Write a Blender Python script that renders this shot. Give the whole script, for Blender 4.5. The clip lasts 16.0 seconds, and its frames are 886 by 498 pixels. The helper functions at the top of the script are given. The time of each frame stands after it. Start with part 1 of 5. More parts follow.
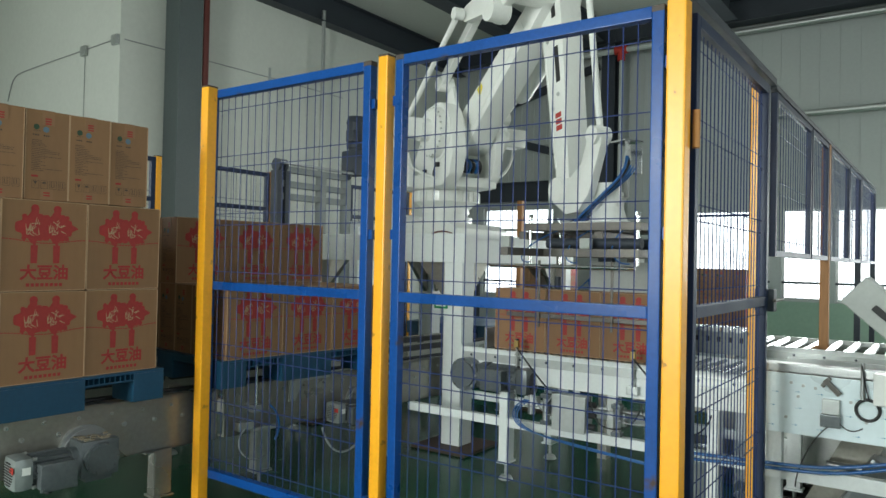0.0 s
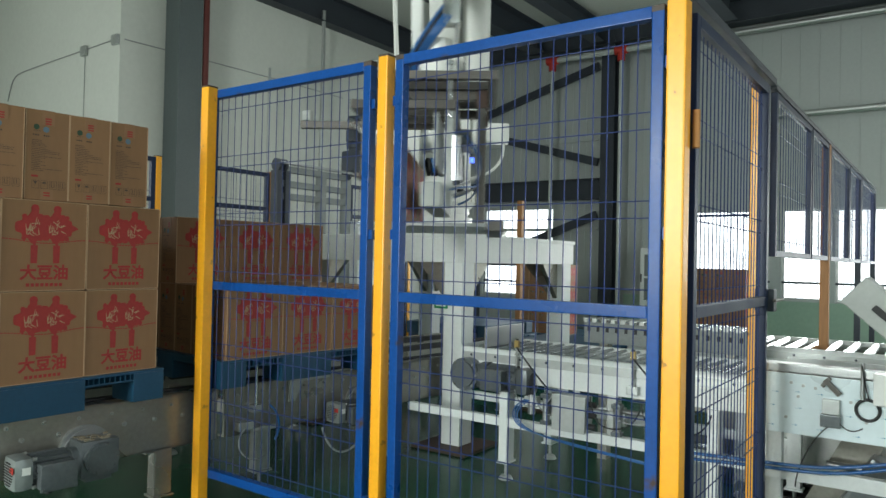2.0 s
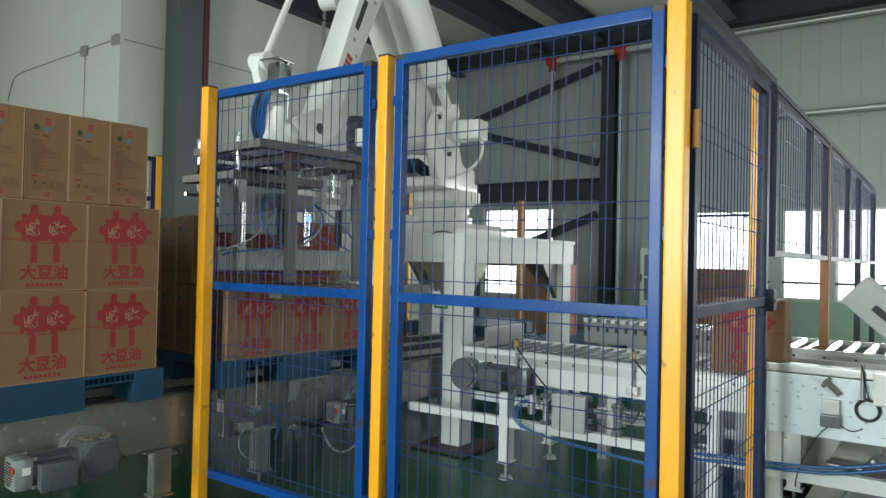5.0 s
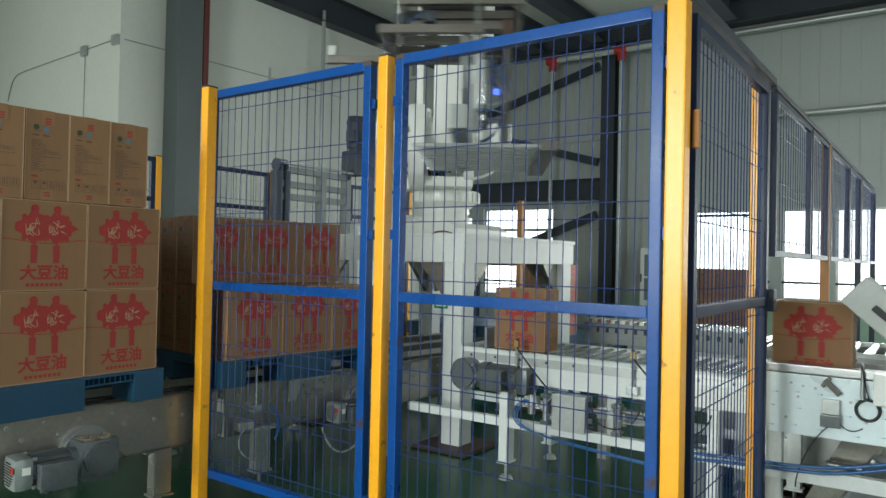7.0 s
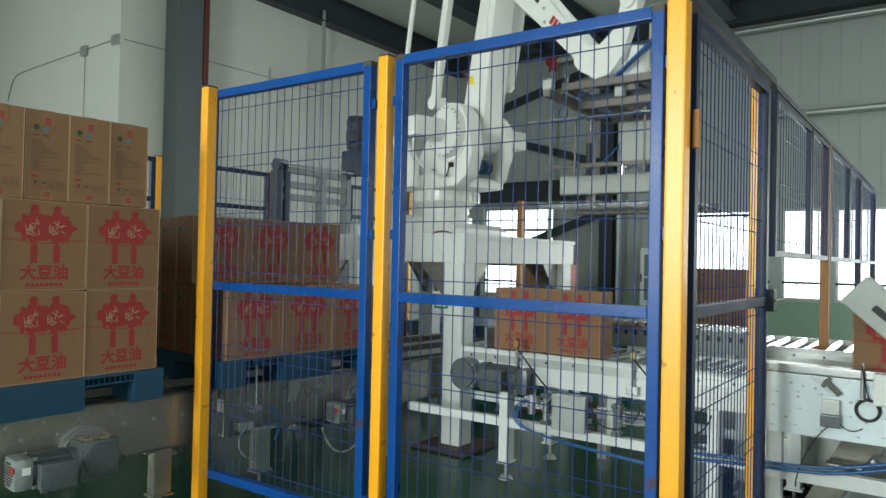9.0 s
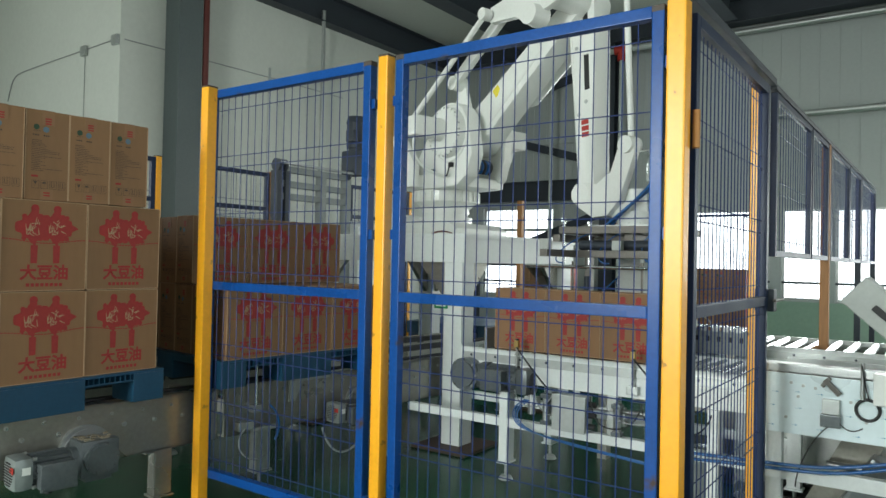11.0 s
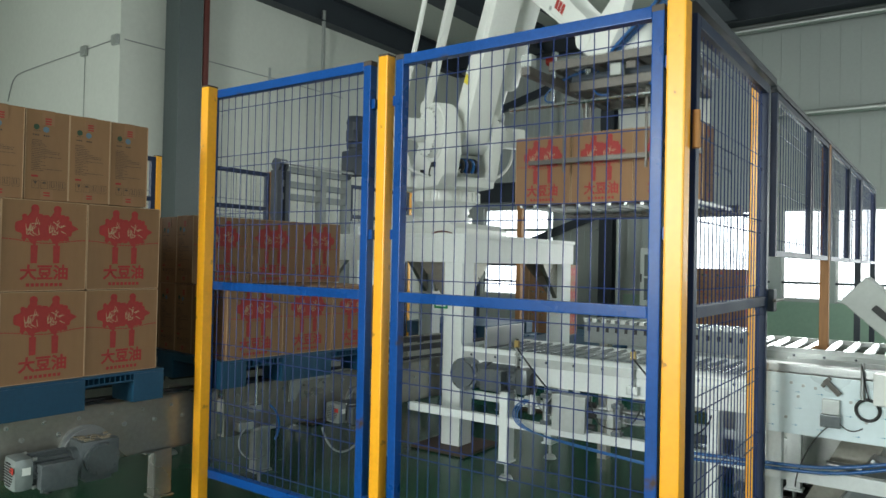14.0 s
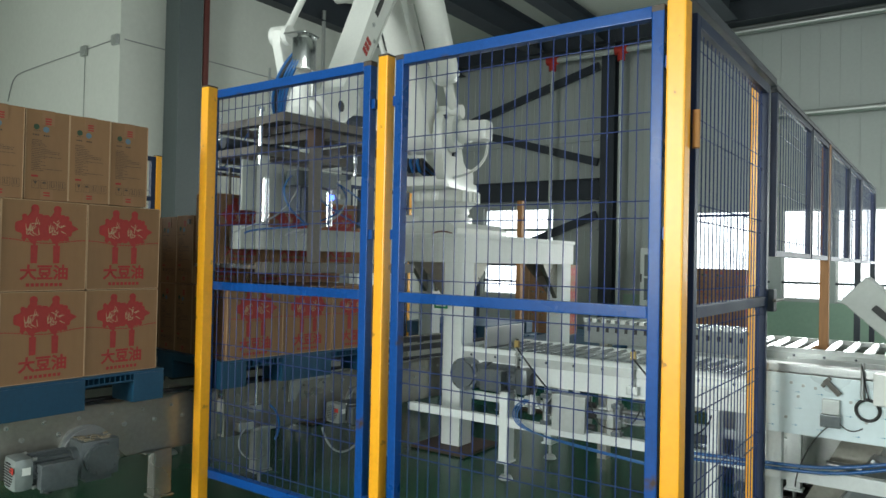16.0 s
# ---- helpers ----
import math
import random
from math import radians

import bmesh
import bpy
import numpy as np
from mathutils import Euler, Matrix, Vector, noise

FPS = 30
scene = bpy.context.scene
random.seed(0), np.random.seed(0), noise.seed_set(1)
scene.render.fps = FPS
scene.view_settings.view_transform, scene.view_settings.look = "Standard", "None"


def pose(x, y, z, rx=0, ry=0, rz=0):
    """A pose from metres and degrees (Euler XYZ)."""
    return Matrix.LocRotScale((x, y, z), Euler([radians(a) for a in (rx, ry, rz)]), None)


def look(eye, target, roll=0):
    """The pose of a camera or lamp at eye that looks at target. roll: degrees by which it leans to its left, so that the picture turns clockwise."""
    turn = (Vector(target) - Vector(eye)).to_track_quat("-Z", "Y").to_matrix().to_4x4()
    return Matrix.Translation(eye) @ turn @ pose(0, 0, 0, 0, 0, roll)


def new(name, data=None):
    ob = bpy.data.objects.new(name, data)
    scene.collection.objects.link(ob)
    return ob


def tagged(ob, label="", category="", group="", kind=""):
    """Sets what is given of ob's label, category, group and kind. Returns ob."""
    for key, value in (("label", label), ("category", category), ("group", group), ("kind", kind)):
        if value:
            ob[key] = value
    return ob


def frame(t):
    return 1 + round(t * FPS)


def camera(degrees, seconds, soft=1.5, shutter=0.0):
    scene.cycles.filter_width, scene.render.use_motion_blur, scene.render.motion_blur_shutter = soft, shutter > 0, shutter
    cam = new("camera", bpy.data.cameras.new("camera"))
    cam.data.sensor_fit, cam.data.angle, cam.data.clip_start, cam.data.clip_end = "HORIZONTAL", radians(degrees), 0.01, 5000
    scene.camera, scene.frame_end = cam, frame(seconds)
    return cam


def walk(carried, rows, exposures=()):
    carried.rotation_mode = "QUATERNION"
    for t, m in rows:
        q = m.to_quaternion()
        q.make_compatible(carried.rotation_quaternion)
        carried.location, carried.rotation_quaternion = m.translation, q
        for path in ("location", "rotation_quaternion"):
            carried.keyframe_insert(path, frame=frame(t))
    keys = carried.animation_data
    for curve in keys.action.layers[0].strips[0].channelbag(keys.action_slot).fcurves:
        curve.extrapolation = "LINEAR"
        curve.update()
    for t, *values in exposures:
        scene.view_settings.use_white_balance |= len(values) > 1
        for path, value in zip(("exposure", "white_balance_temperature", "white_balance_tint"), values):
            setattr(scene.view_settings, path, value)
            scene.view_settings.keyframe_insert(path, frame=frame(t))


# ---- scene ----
cam = camera(63.9, 16.0, soft=1.5, shutter=0.5)
EYE = (0.0, 0.0, 1.292)
VIEW = look(EYE, (-0.5835 * 5, 0.8120 * 5, 1.292 + 0.0143 * 5), 1.235)
walk(cam, [(0.0, VIEW), (16.0, VIEW)], exposures=[(0.0, 0.0), (16.0, 0.0)])

# ---- light ----
world = bpy.data.worlds.new("sky")
scene.world = world
world.use_nodes = True
wn = world.node_tree.nodes
sky = wn.new("ShaderNodeTexSky")
sky.sky_type, sky.sun_disc = "NISHITA", False
sky.sun_elevation, sky.sun_rotation = radians(42), radians(60)
wn["Background"].inputs["Strength"].default_value = 0.12
world.node_tree.links.new(sky.outputs[0], wn["Background"].inputs["Color"])
sun = new("sun", bpy.data.lights.new("sun", "SUN"))
sun.data.energy, sun.data.angle, sun.data.color = 1.0, radians(10), (1.0, 0.97, 0.92)
sun.matrix_world = look((6, 4, 12), (0, 0, 0))


def window_or_fill_light(name, eye, target, sx, sy, watts, color=(0.93, 0.97, 1.0)):
    lamp = new(name, bpy.data.lights.new(name, "AREA"))
    lamp.data.shape, lamp.data.size, lamp.data.size_y = "RECTANGLE", sx, sy
    lamp.data.energy, lamp.data.color = watts, color
    lamp.matrix_world = look(eye, target)
    return lamp


DAY = (0.925, 1.0, 0.955)
window_or_fill_light("window_daylight_east", (1.62, 0.9, 1.6), (-0.4, 1.5, 1.3), 2.6, 2.0, 32, DAY)
window_or_fill_light("window_daylight_east", (1.62, 8.5, 1.9), (-1, 8.3, 1.5), 5.0, 1.8, 85, DAY)
window_or_fill_light("window_daylight_south", (-2.6, -4.9, 2.2), (-2.0, 0, 1.9), 3.2, 2.6, 555, DAY)
window_or_fill_light("window_daylight_north", (-2.0, 13.2, 1.5), (-2.0, 9, 1.3), 4.6, 1.5, 160, DAY)
# added fill below the closed roof, brightens the walls and robot
window_or_fill_light("overhead_fill", (-2.5, 7.5, 5.75), (-2.5, 7.5, 0), 9.0, 1.2, 74, DAY)
# added fill out of view, lifts the annex wall; no opening behind it
window_or_fill_light("west_fill", (-12.5, -1.0, 2.2), (-6, 1.0, 1.8), 3.0, 3.0, 165, DAY)

# ---- materials ----


def shade(name, color, rough=0.6, metal=0.0, grain=40.0, vary=0.15, bump=0.15, stain=3.0, island=0.0, coat=0.0, wear=None, wear_amount=0.0, wear_scale=6.0, stretch=(1, 1, 1), spread=0.0):
    """A worn surface: fine grain and large stains in the colour, relief, and patches of another colour."""
    m = bpy.data.materials.new(name)
    m.use_nodes = True
    t = m.node_tree
    n, l = t.nodes, t.links
    b = n["Principled BSDF"]
    co = n.new("ShaderNodeTexCoord")
    mp = n.new("ShaderNodeMapping")
    mp.inputs["Scale"].default_value = stretch
    l.new(co.outputs["Object"], mp.inputs["Vector"])
    fine, large = n.new("ShaderNodeTexNoise"), n.new("ShaderNodeTexNoise")
    fine.inputs["Scale"].default_value, fine.inputs["Detail"].default_value = grain, 6
    large.inputs["Scale"].default_value, large.inputs["Detail"].default_value = stain, 4
    for tex in (fine, large):
        l.new(mp.outputs[0], tex.inputs["Vector"])
    add = n.new("ShaderNodeMath")
    add.operation = "ADD"
    l.new(fine.outputs["Fac"], add.inputs[0])
    l.new(large.outputs["Fac"], add.inputs[1])
    ramp = n.new("ShaderNodeMapRange")
    ramp.inputs["From Min"].default_value, ramp.inputs["From Max"].default_value = 0.6, 1.4
    ramp.inputs["To Min"].default_value, ramp.inputs["To Max"].default_value = 1 - vary, 1 + vary
    l.new(add.outputs[0], ramp.inputs["Value"])
    tone = n.new("ShaderNodeHueSaturation")
    tone.inputs["Color"].default_value = (*color, 1)
    l.new(ramp.outputs[0], tone.inputs["Value"])
    out = tone.outputs[0]
    if spread:
        info = n.new("ShaderNodeObjectInfo")
        mr = n.new("ShaderNodeMapRange")
        mr.inputs["To Min"].default_value, mr.inputs["To Max"].default_value = 1 - spread, 1 + spread
        l.new(info.outputs["Random"], mr.inputs["Value"])
        t2 = n.new("ShaderNodeHueSaturation")
        l.new(mr.outputs[0], t2.inputs["Value"])
        l.new(out, t2.inputs["Color"])
        out = t2.outputs[0]
    if wear:
        wt = n.new("ShaderNodeTexNoise")
        wt.inputs["Scale"].default_value, wt.inputs["Detail"].default_value = wear_scale, 8
        l.new(mp.outputs[0], wt.inputs["Vector"])
        wr = n.new("ShaderNodeMapRange")
        wr.inputs["From Min"].default_value, wr.inputs["From Max"].default_value = 0.72 - wear_amount, 0.80 - wear_amount
        l.new(wt.outputs["Fac"], wr.inputs["Value"])
        mix = n.new("ShaderNodeMix")
        mix.data_type = "RGBA"
        l.new(wr.outputs[0], mix.inputs["Factor"])
        l.new(out, mix.inputs["A"])
        mix.inputs["B"].default_value = (*wear, 1)
        out = mix.outputs["Result"]
    l.new(out, b.inputs["Base Color"])
    rr = n.new("ShaderNodeMapRange")
    rr.inputs["To Min"].default_value, rr.inputs["To Max"].default_value = max(0.03, rough - 0.12), min(1, rough + 0.12)
    l.new(large.outputs["Fac"], rr.inputs["Value"])
    l.new(rr.outputs[0], b.inputs["Roughness"])
    b.inputs["Metallic"].default_value = metal
    b.inputs["Coat Weight"].default_value = coat
    if bump:
        bp = n.new("ShaderNodeBump")
        bp.inputs["Strength"].default_value, bp.inputs["Distance"].default_value = bump, 0.004
        l.new(fine.outputs["Fac"], bp.inputs["Height"])
        l.new(bp.outputs[0], b.inputs["Normal"])
    return m


def glow(name, color, strength):
    m = bpy.data.materials.new(name)
    m.use_nodes = True
    b = m.node_tree.nodes["Principled BSDF"]
    b.inputs["Base Color"].default_value = (*color, 1)
    b.inputs["Emission Color"].default_value = (*color, 1)
    b.inputs["Emission Strength"].default_value = strength
    return m


BLUE = shade("blue_enamel", (0.005, 0.060, 0.25), 0.30, 0, 60, 0.2, 0.08, 4, wear=(0.06, 0.035, 0.025), wear_amount=0.05, wear_scale=9)
WIRE = shade("blue_coated_wire", (0.020, 0.038, 0.135), 0.40, 0, 80, 0.15, 0.0)
YELLOW = shade("yellow_enamel", (0.92, 0.41, 0.018), 0.33, 0, 50, 0.10, 0.06, 3, wear=(0.16, 0.06, 0.02), wear_amount=0.03, wear_scale=16)
# stained timber; the same brown paints one yellow post as shaded
TIMBERANDSHADE = shade("stained_timber_and_shaded_post", (0.36, 0.165, 0.055), 0.6, 0, 40, 0.25, 0.1, 5, stretch=(1, 1, 0.15), wear=(0.16, 0.07, 0.03), wear_amount=-0.01, wear_scale=8)
DUST = shade("dry_dust", (0.34, 0.29, 0.21), 0.9, 0, 60, 0.2, 0.1)
# fence blue again, darkened: the shade on these frames is in the colour
SHADEBLUE = shade("shaded_blue_enamel", (0.010, 0.022, 0.060), 0.42, 0, 60, 0.2, 0.06)
for m_ in (BLUE, SHADEBLUE, WIRE):
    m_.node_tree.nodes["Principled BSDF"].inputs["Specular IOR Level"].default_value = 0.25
STEEL = shade("brushed_steel", (0.42, 0.43, 0.43), 0.36, 0.85, 90, 0.12, 0.05, 3, stretch=(1, 1, 6))
GALV = shade("galvanised_steel", (0.46, 0.48, 0.47), 0.42, 0.7, 30, 0.14, 0.06, 2)
CHROME = shade("chromed_rod", (0.75, 0.76, 0.77), 0.14, 1.0, 60, 0.05, 0.0)
CONVEYOR = shade("grey_painted_steel", (0.34, 0.33, 0.29), 0.30, 0.7, 45, 0.16, 0.05, 2.2, wear=(0.25, 0.18, 0.11), wear_amount=-0.05, wear_scale=4.5)
PALEGREY = shade("pale_grey_paint", (0.76, 0.79, 0.78), 0.38, 0, 60, 0.07, 0.04, 2, wear=(0.36, 0.36, 0.34), wear_amount=-0.04, wear_scale=7)
FILMPLATE = shade("film_covered_steel_plate", (0.70, 0.80, 0.83), 0.30, 0.15, 30, 0.06, 0.03, 3)
FILMBLUE = shade("blue_film_print", (0.16, 0.36, 0.50), 0.4, 0, 40, 0.1, 0.0)
RUSTPLATE = shade("rusted_floor_plate", (0.075, 0.045, 0.032), 0.6, 0.2, 40, 0.25, 0.1, 4)
ROBOTWHITE = shade("white_robot_paint", (0.78, 0.79, 0.76), 0.34, 0, 60, 0.05, 0.03, 2.5, coat=0.2, wear=(0.50, 0.49, 0.45), wear_amount=-0.05, wear_scale=5)
MOTORGREY = shade("grey_cast_aluminium", (0.115, 0.130, 0.135), 0.34, 0.35, 60, 0.2, 0.12, 4, wear=(0.30, 0.25, 0.16), wear_amount=-0.03, wear_scale=8)
DARKSTEEL = shade("dark_grey_painted_steel", (0.040, 0.048, 0.060), 0.48, 0.1, 50, 0.15, 0.05)
COLUMNGREY = shade("blue_grey_column_paint", (0.105, 0.128, 0.130), 0.5, 0.0, 40, 0.1, 0.04, 1.5)
BOLT = shade("zinc_bolt", (0.42, 0.43, 0.41), 0.30, 0.75, 60, 0.1, 0.0)
FRAMEGREY = shade("dull_grey_frame_paint", (0.20, 0.22, 0.215), 0.55, 0.1, 50, 0.16, 0.05, 3)
GUARDGREY = shade("matt_grey_guard_paint", (0.40, 0.42, 0.40), 0.5, 0.1, 50, 0.08, 0.04, 3)
COWLGREY = shade("worn_silver_paint", (0.27, 0.30, 0.29), 0.4, 0.4, 60, 0.15, 0.06, 5, wear=(0.12, 0.11, 0.09), wear_amount=-0.02, wear_scale=12)
BRASS = shade("dull_brass", (0.36, 0.26, 0.09), 0.4, 0.7, 60, 0.12, 0.0)
SCORCH = shade("burnt_weld_steel", (0.060, 0.045, 0.035), 0.6, 0.2, 70, 0.3, 0.1, 6, wear=(0.16, 0.07, 0.03), wear_amount=0.06, wear_scale=20)
BLACK = shade("black_rubber", (0.015, 0.015, 0.016), 0.55, 0, 70, 0.2, 0.1)
BROWNSTEEL = shade("weathered_steel_tube", (0.135, 0.125, 0.112), 0.45, 0.5, 60, 0.20, 0.06, 4, wear=(0.16, 0.06, 0.03), wear_amount=-0.02, wear_scale=7)
CARD = shade("kraft_cardboard", (0.245, 0.130, 0.060), 0.72, 0, 55, 0.07, 0.06, 5, spread=0.06, stretch=(1, 1, 0.25))
TAPE = shade("clear_packing_tape", (0.25, 0.132, 0.062), 0.62, 0, 50, 0.06, 0.0)
CREASE = shade("pale_board_edge", (0.42, 0.27, 0.16), 0.8, 0, 60, 0.1, 0.0)
REDINK = shade("red_print", (0.33, 0.026, 0.022), 0.65, 0, 90, 0.16, 0.02, 8)
BLACKINK = shade("black_print", (0.075, 0.05, 0.035), 0.7, 0, 90, 0.15, 0.0)
GREENINK = shade("green_print", (0.03, 0.065, 0.035), 0.7, 0, 90, 0.15, 0.0)
BLUEINK = shade("blue_print", (0.11, 0.17, 0.22), 0.7, 0, 90, 0.15, 0.0)
PALLET = shade("blue_moulded_plastic", (0.008, 0.058, 0.115), 0.42, 0, 50, 0.18, 0.08, 4, wear=(0.07, 0.13, 0.19), wear_amount=-0.02, wear_scale=9)
FLOOR = shade("green_epoxy_floor", (0.005, 0.066, 0.029), 0.24, 0, 25, 0.22, 0.04, 1.2, wear=(0.03, 0.05, 0.04), wear_amount=-0.02, wear_scale=2.5)
PLASTER = shade("white_plaster", (0.63, 0.65, 0.60), 0.85, 0, 14, 0.05, 0.12, 0.8, wear=(0.55, 0.56, 0.52), wear_amount=-0.05, wear_scale=1.3)
CLADDING = shade("grey_sheet_cladding", (0.39, 0.42, 0.41), 0.5, 0.1, 20, 0.06, 0.03, 0.8)
ROOFSHEET = shade("pale_roof_sheet", (0.54, 0.56, 0.52), 0.6, 0.0, 20, 0.06, 0.03, 0.7)
GREENWALL = shade("green_wall_paint", (0.30, 0.42, 0.33), 0.6, 0, 20, 0.08, 0.05, 1.0)
REDPAINT = shade("red_pipe_paint", (0.42, 0.03, 0.02), 0.45, 0, 50, 0.15, 0.05)
MAROON = shade("maroon_pipe_paint", (0.12, 0.025, 0.02), 0.45, 0, 50, 0.15, 0.05)
WOOD = shade("orange_timber", (0.42, 0.19, 0.05), 0.55, 0, 30, 0.25, 0.15, 6, stretch=(6, 6, 0.6))
HOSE = shade("blue_air_hose", (0.015, 0.10, 0.30), 0.3, 0, 60, 0.1, 0.0)
GREYHOSE = shade("grey_cable", (0.30, 0.31, 0.31), 0.5, 0, 60, 0.1, 0.0)
OUTSIDE = glow("overcast_outdoors", (0.93, 0.98, 1.0), 2.6)
LEDGLOW = glow("blue_indicator", (0.05, 0.12, 1.0), 6.0)
YELLOWLABEL = shade("yellow_warning_label", (0.75, 0.62, 0.04), 0.5, 0, 60, 0.08, 0.0)
SIGNWHITE = shade("white_sign_face", (0.75, 0.78, 0.74), 0.5, 0, 60, 0.04, 0.0)
SIGNGREEN = shade("green_sign_border", (0.01, 0.25, 0.09), 0.5, 0, 60, 0.04, 0.0)
ORANGEPIPE = shade("pale_water_pipe", (0.45, 0.48, 0.46), 0.45, 0.1, 60, 0.1, 0.03)
for m_, lv_ in ((DARKSTEEL, 0.28), (FLOOR, 0.18)):
    m_.node_tree.nodes["Principled BSDF"].inputs["Specular IOR Level"].default_value = lv_

# ---- mesh helpers ----


def to_mesh(name, bm, material, smooth=False):
    me = bpy.data.meshes.new(name)
    bm.normal_update()
    bm.to_mesh(me)
    bm.free()
    me.materials.append(material)
    if smooth:
        me.shade_smooth()
        me.set_sharp_from_angle(angle=radians(38))
    return me


def part(name, bm, material, parent=None, label="", smooth=False):
    ob = new(name, to_mesh(name, bm, material, smooth))
    ob.parent = parent
    return tagged(ob, label)


def shared(name, mesh, parent, m=None, label=""):
    ob = new(name, mesh)
    ob.parent = parent
    if m is not None:
        ob.matrix_basis = m
    return tagged(ob, label)


def thing(name, m, label, category, group="", kind=""):
    ob = new(name)
    ob.empty_display_size = 0.1
    ob.matrix_basis = m
    return tagged(ob, label, category, group, kind)


def box(bm, lo, hi, bevel=0.0, m=None):
    """A block from corner lo to corner hi."""
    c = [(a + b) / 2 for a, b in zip(lo, hi)]
    s = [abs(b - a) for a, b in zip(lo, hi)]
    mm = Matrix.Translation(c) @ Matrix.Diagonal((*s, 1))
    if m is not None:
        mm = m @ mm
    vs = bmesh.ops.create_cube(bm, size=1, matrix=mm)["verts"]
    if bevel:
        es = {e for v in vs for e in v.link_edges}
        bmesh.ops.bevel(bm, geom=list(es), offset=bevel, segments=2, profile=0.7, affect="EDGES")
    return bm


def rod(bm, a, b, r, r2=None, seg=12):
    """A round bar from a to b."""
    a, b = Vector(a), Vector(b)
    d = b - a
    m = Matrix.Translation((a + b) / 2) @ d.to_track_quat("Z", "Y").to_matrix().to_4x4()
    bmesh.ops.create_cone(bm, cap_ends=True, segments=seg, radius1=r, radius2=r if r2 is None else r2, depth=d.length, matrix=m)
    return bm


def bar(bm, a, b, w, t, up=(0, 0, 1), bevel=0.0):
    """A square bar from a to b, w wide across and t thick along up."""
    a, b = Vector(a), Vector(b)
    x = (b - a).normalized()
    y = Vector(up).cross(x).normalized()
    z = x.cross(y)
    m = Matrix((x, y, z)).transposed().to_4x4()
    m.translation = (a + b) / 2
    n = (b - a).length
    return box(bm, (-n / 2, -w / 2, -t / 2), (n / 2, w / 2, t / 2), bevel, m)


def wires(bm, pairs, r):
    for a, b in pairs:
        rod(bm, a, b, r, seg=5)
    return bm


def prism(bm, outline, y0, y1, bevel=0.0):
    """An outline in x and z, drawn out from y0 to y1."""
    lo = [bm.verts.new((x, y0, z)) for x, z in outline]
    hi = [bm.verts.new((x, y1, z)) for x, z in outline]
    fs = [bm.faces.new(lo), bm.faces.new(hi[::-1])]
    n = len(lo)
    for i in range(n):
        fs.append(bm.faces.new((lo[i], hi[i], hi[(i + 1) % n], lo[(i + 1) % n])))
    bmesh.ops.recalc_face_normals(bm, faces=fs)
    if bevel:
        es = {e for f in fs for e in f.edges}
        bmesh.ops.bevel(bm, geom=list(es), offset=bevel, segments=2, profile=0.7, affect="EDGES")
    return bm


def tube_path(name, pts, r, material, parent=None, label=""):
    """A bent hose or cable along points, as a mesh."""
    cu = bpy.data.curves.new(name, "CURVE")
    cu.dimensions, cu.bevel_depth, cu.bevel_resolution = "3D", r, 2
    sp = cu.splines.new("NURBS")
    sp.points.add(len(pts) - 1)
    for p, q in zip(sp.points, pts):
        p.co = (*q, 1)
    sp.use_endpoint_u, sp.order_u, sp.resolution_u = True, 4, 6
    tmp = bpy.data.objects.new(name, cu)
    me = bpy.data.meshes.new_from_object(tmp)
    bpy.data.objects.remove(tmp)
    me.materials.append(material)
    ob = new(name, me)
    ob.parent = parent
    return tagged(ob, label)


BM = bmesh.new

# ---- the hall ----
XW, YB, ZE = -9.2, 13.3, 5.4      # west wall, north wall, eaves


def structure(name, bm, material, label, category):
    return tagged(part(name, bm, material), label, category, kind="structure")


structure("floor", box(BM(), (-14, -5.2, -0.2), (6.2, 13.6, 0.0)), FLOOR, "glossy green epoxy factory floor", "floor")
# west wall: an annex block with its corner, running on to the north wall
structure("wall_west", box(BM(), (-9.5, 5.2, 0), (XW, 13.6, ZE + 0.52)), PLASTER, "white plastered hall wall with surface wiring", "wall")
structure("wall_annex", box(BM(), (-14, 5.2, 0), (-9.5, 5.5, ZE + 0.52)), PLASTER, "white plastered wall of an annex corner", "wall")
structure("wall_far_west", box(BM(), (-14.3, -5.2, 0), (-14, 5.5, ZE + 0.52)), PLASTER, "white plastered end wall", "wall")


def wall_with_openings(name, length, height, thick, openings, m, material, label):
    """A wall along local x with rectangular openings (x0, x1, z0, z1), put up from blocks between them."""
    bm = BM()
    xs = sorted({0, length, *[o[0] for o in openings], *[o[1] for o in openings]})
    for a, b in zip(xs, xs[1:]):
        cuts = sorted((o[2], o[3]) for o in openings if o[0] < (a + b) / 2 < o[1])
        z = 0
        for z0, z1 in cuts + [(height, height)]:
            if z0 - z > 0.001:
                box(bm, (a, 0, z), (b, thick, z0))
            z = z1
    ob = structure(name, bm, material, label, "wall")
    ob.matrix_basis = m
    return ob


NORTH_OPEN = [(0.74, 2.45, 0.55, 2.42), (5.3, 6.62, 0.72, 2.28), (6.8, 7.5, 0.72, 2.28), (7.62, 8.9, 0.72, 2.28), (9.0, 10.6, 0.72, 2.28)]
north = wall_with_openings("wall_north", 15.4, 6.0, 0.25, NORTH_OPEN, pose(XW, YB, 0), CLADDING, "grey sheet-clad end wall with bright windows")
wall_with_openings("wall_east", 18.8, 6.0, 0.25, [(4.7, 7.4, 0.5, 2.7), (11.2, 16.2, 1.0, 2.8)], pose(1.95, -5.2, 0, 0, 0, 90), CLADDING, "grey sheet-clad side wall with wide windows")
wall_with_openings("wall_south", 20.2, ZE + 0.52, 0.25, [(9.8, 13.0, 0.9, 3.5)], pose(-14, -5.2, 0), CLADDING, "grey clad wall with a window band")
bm = BM()
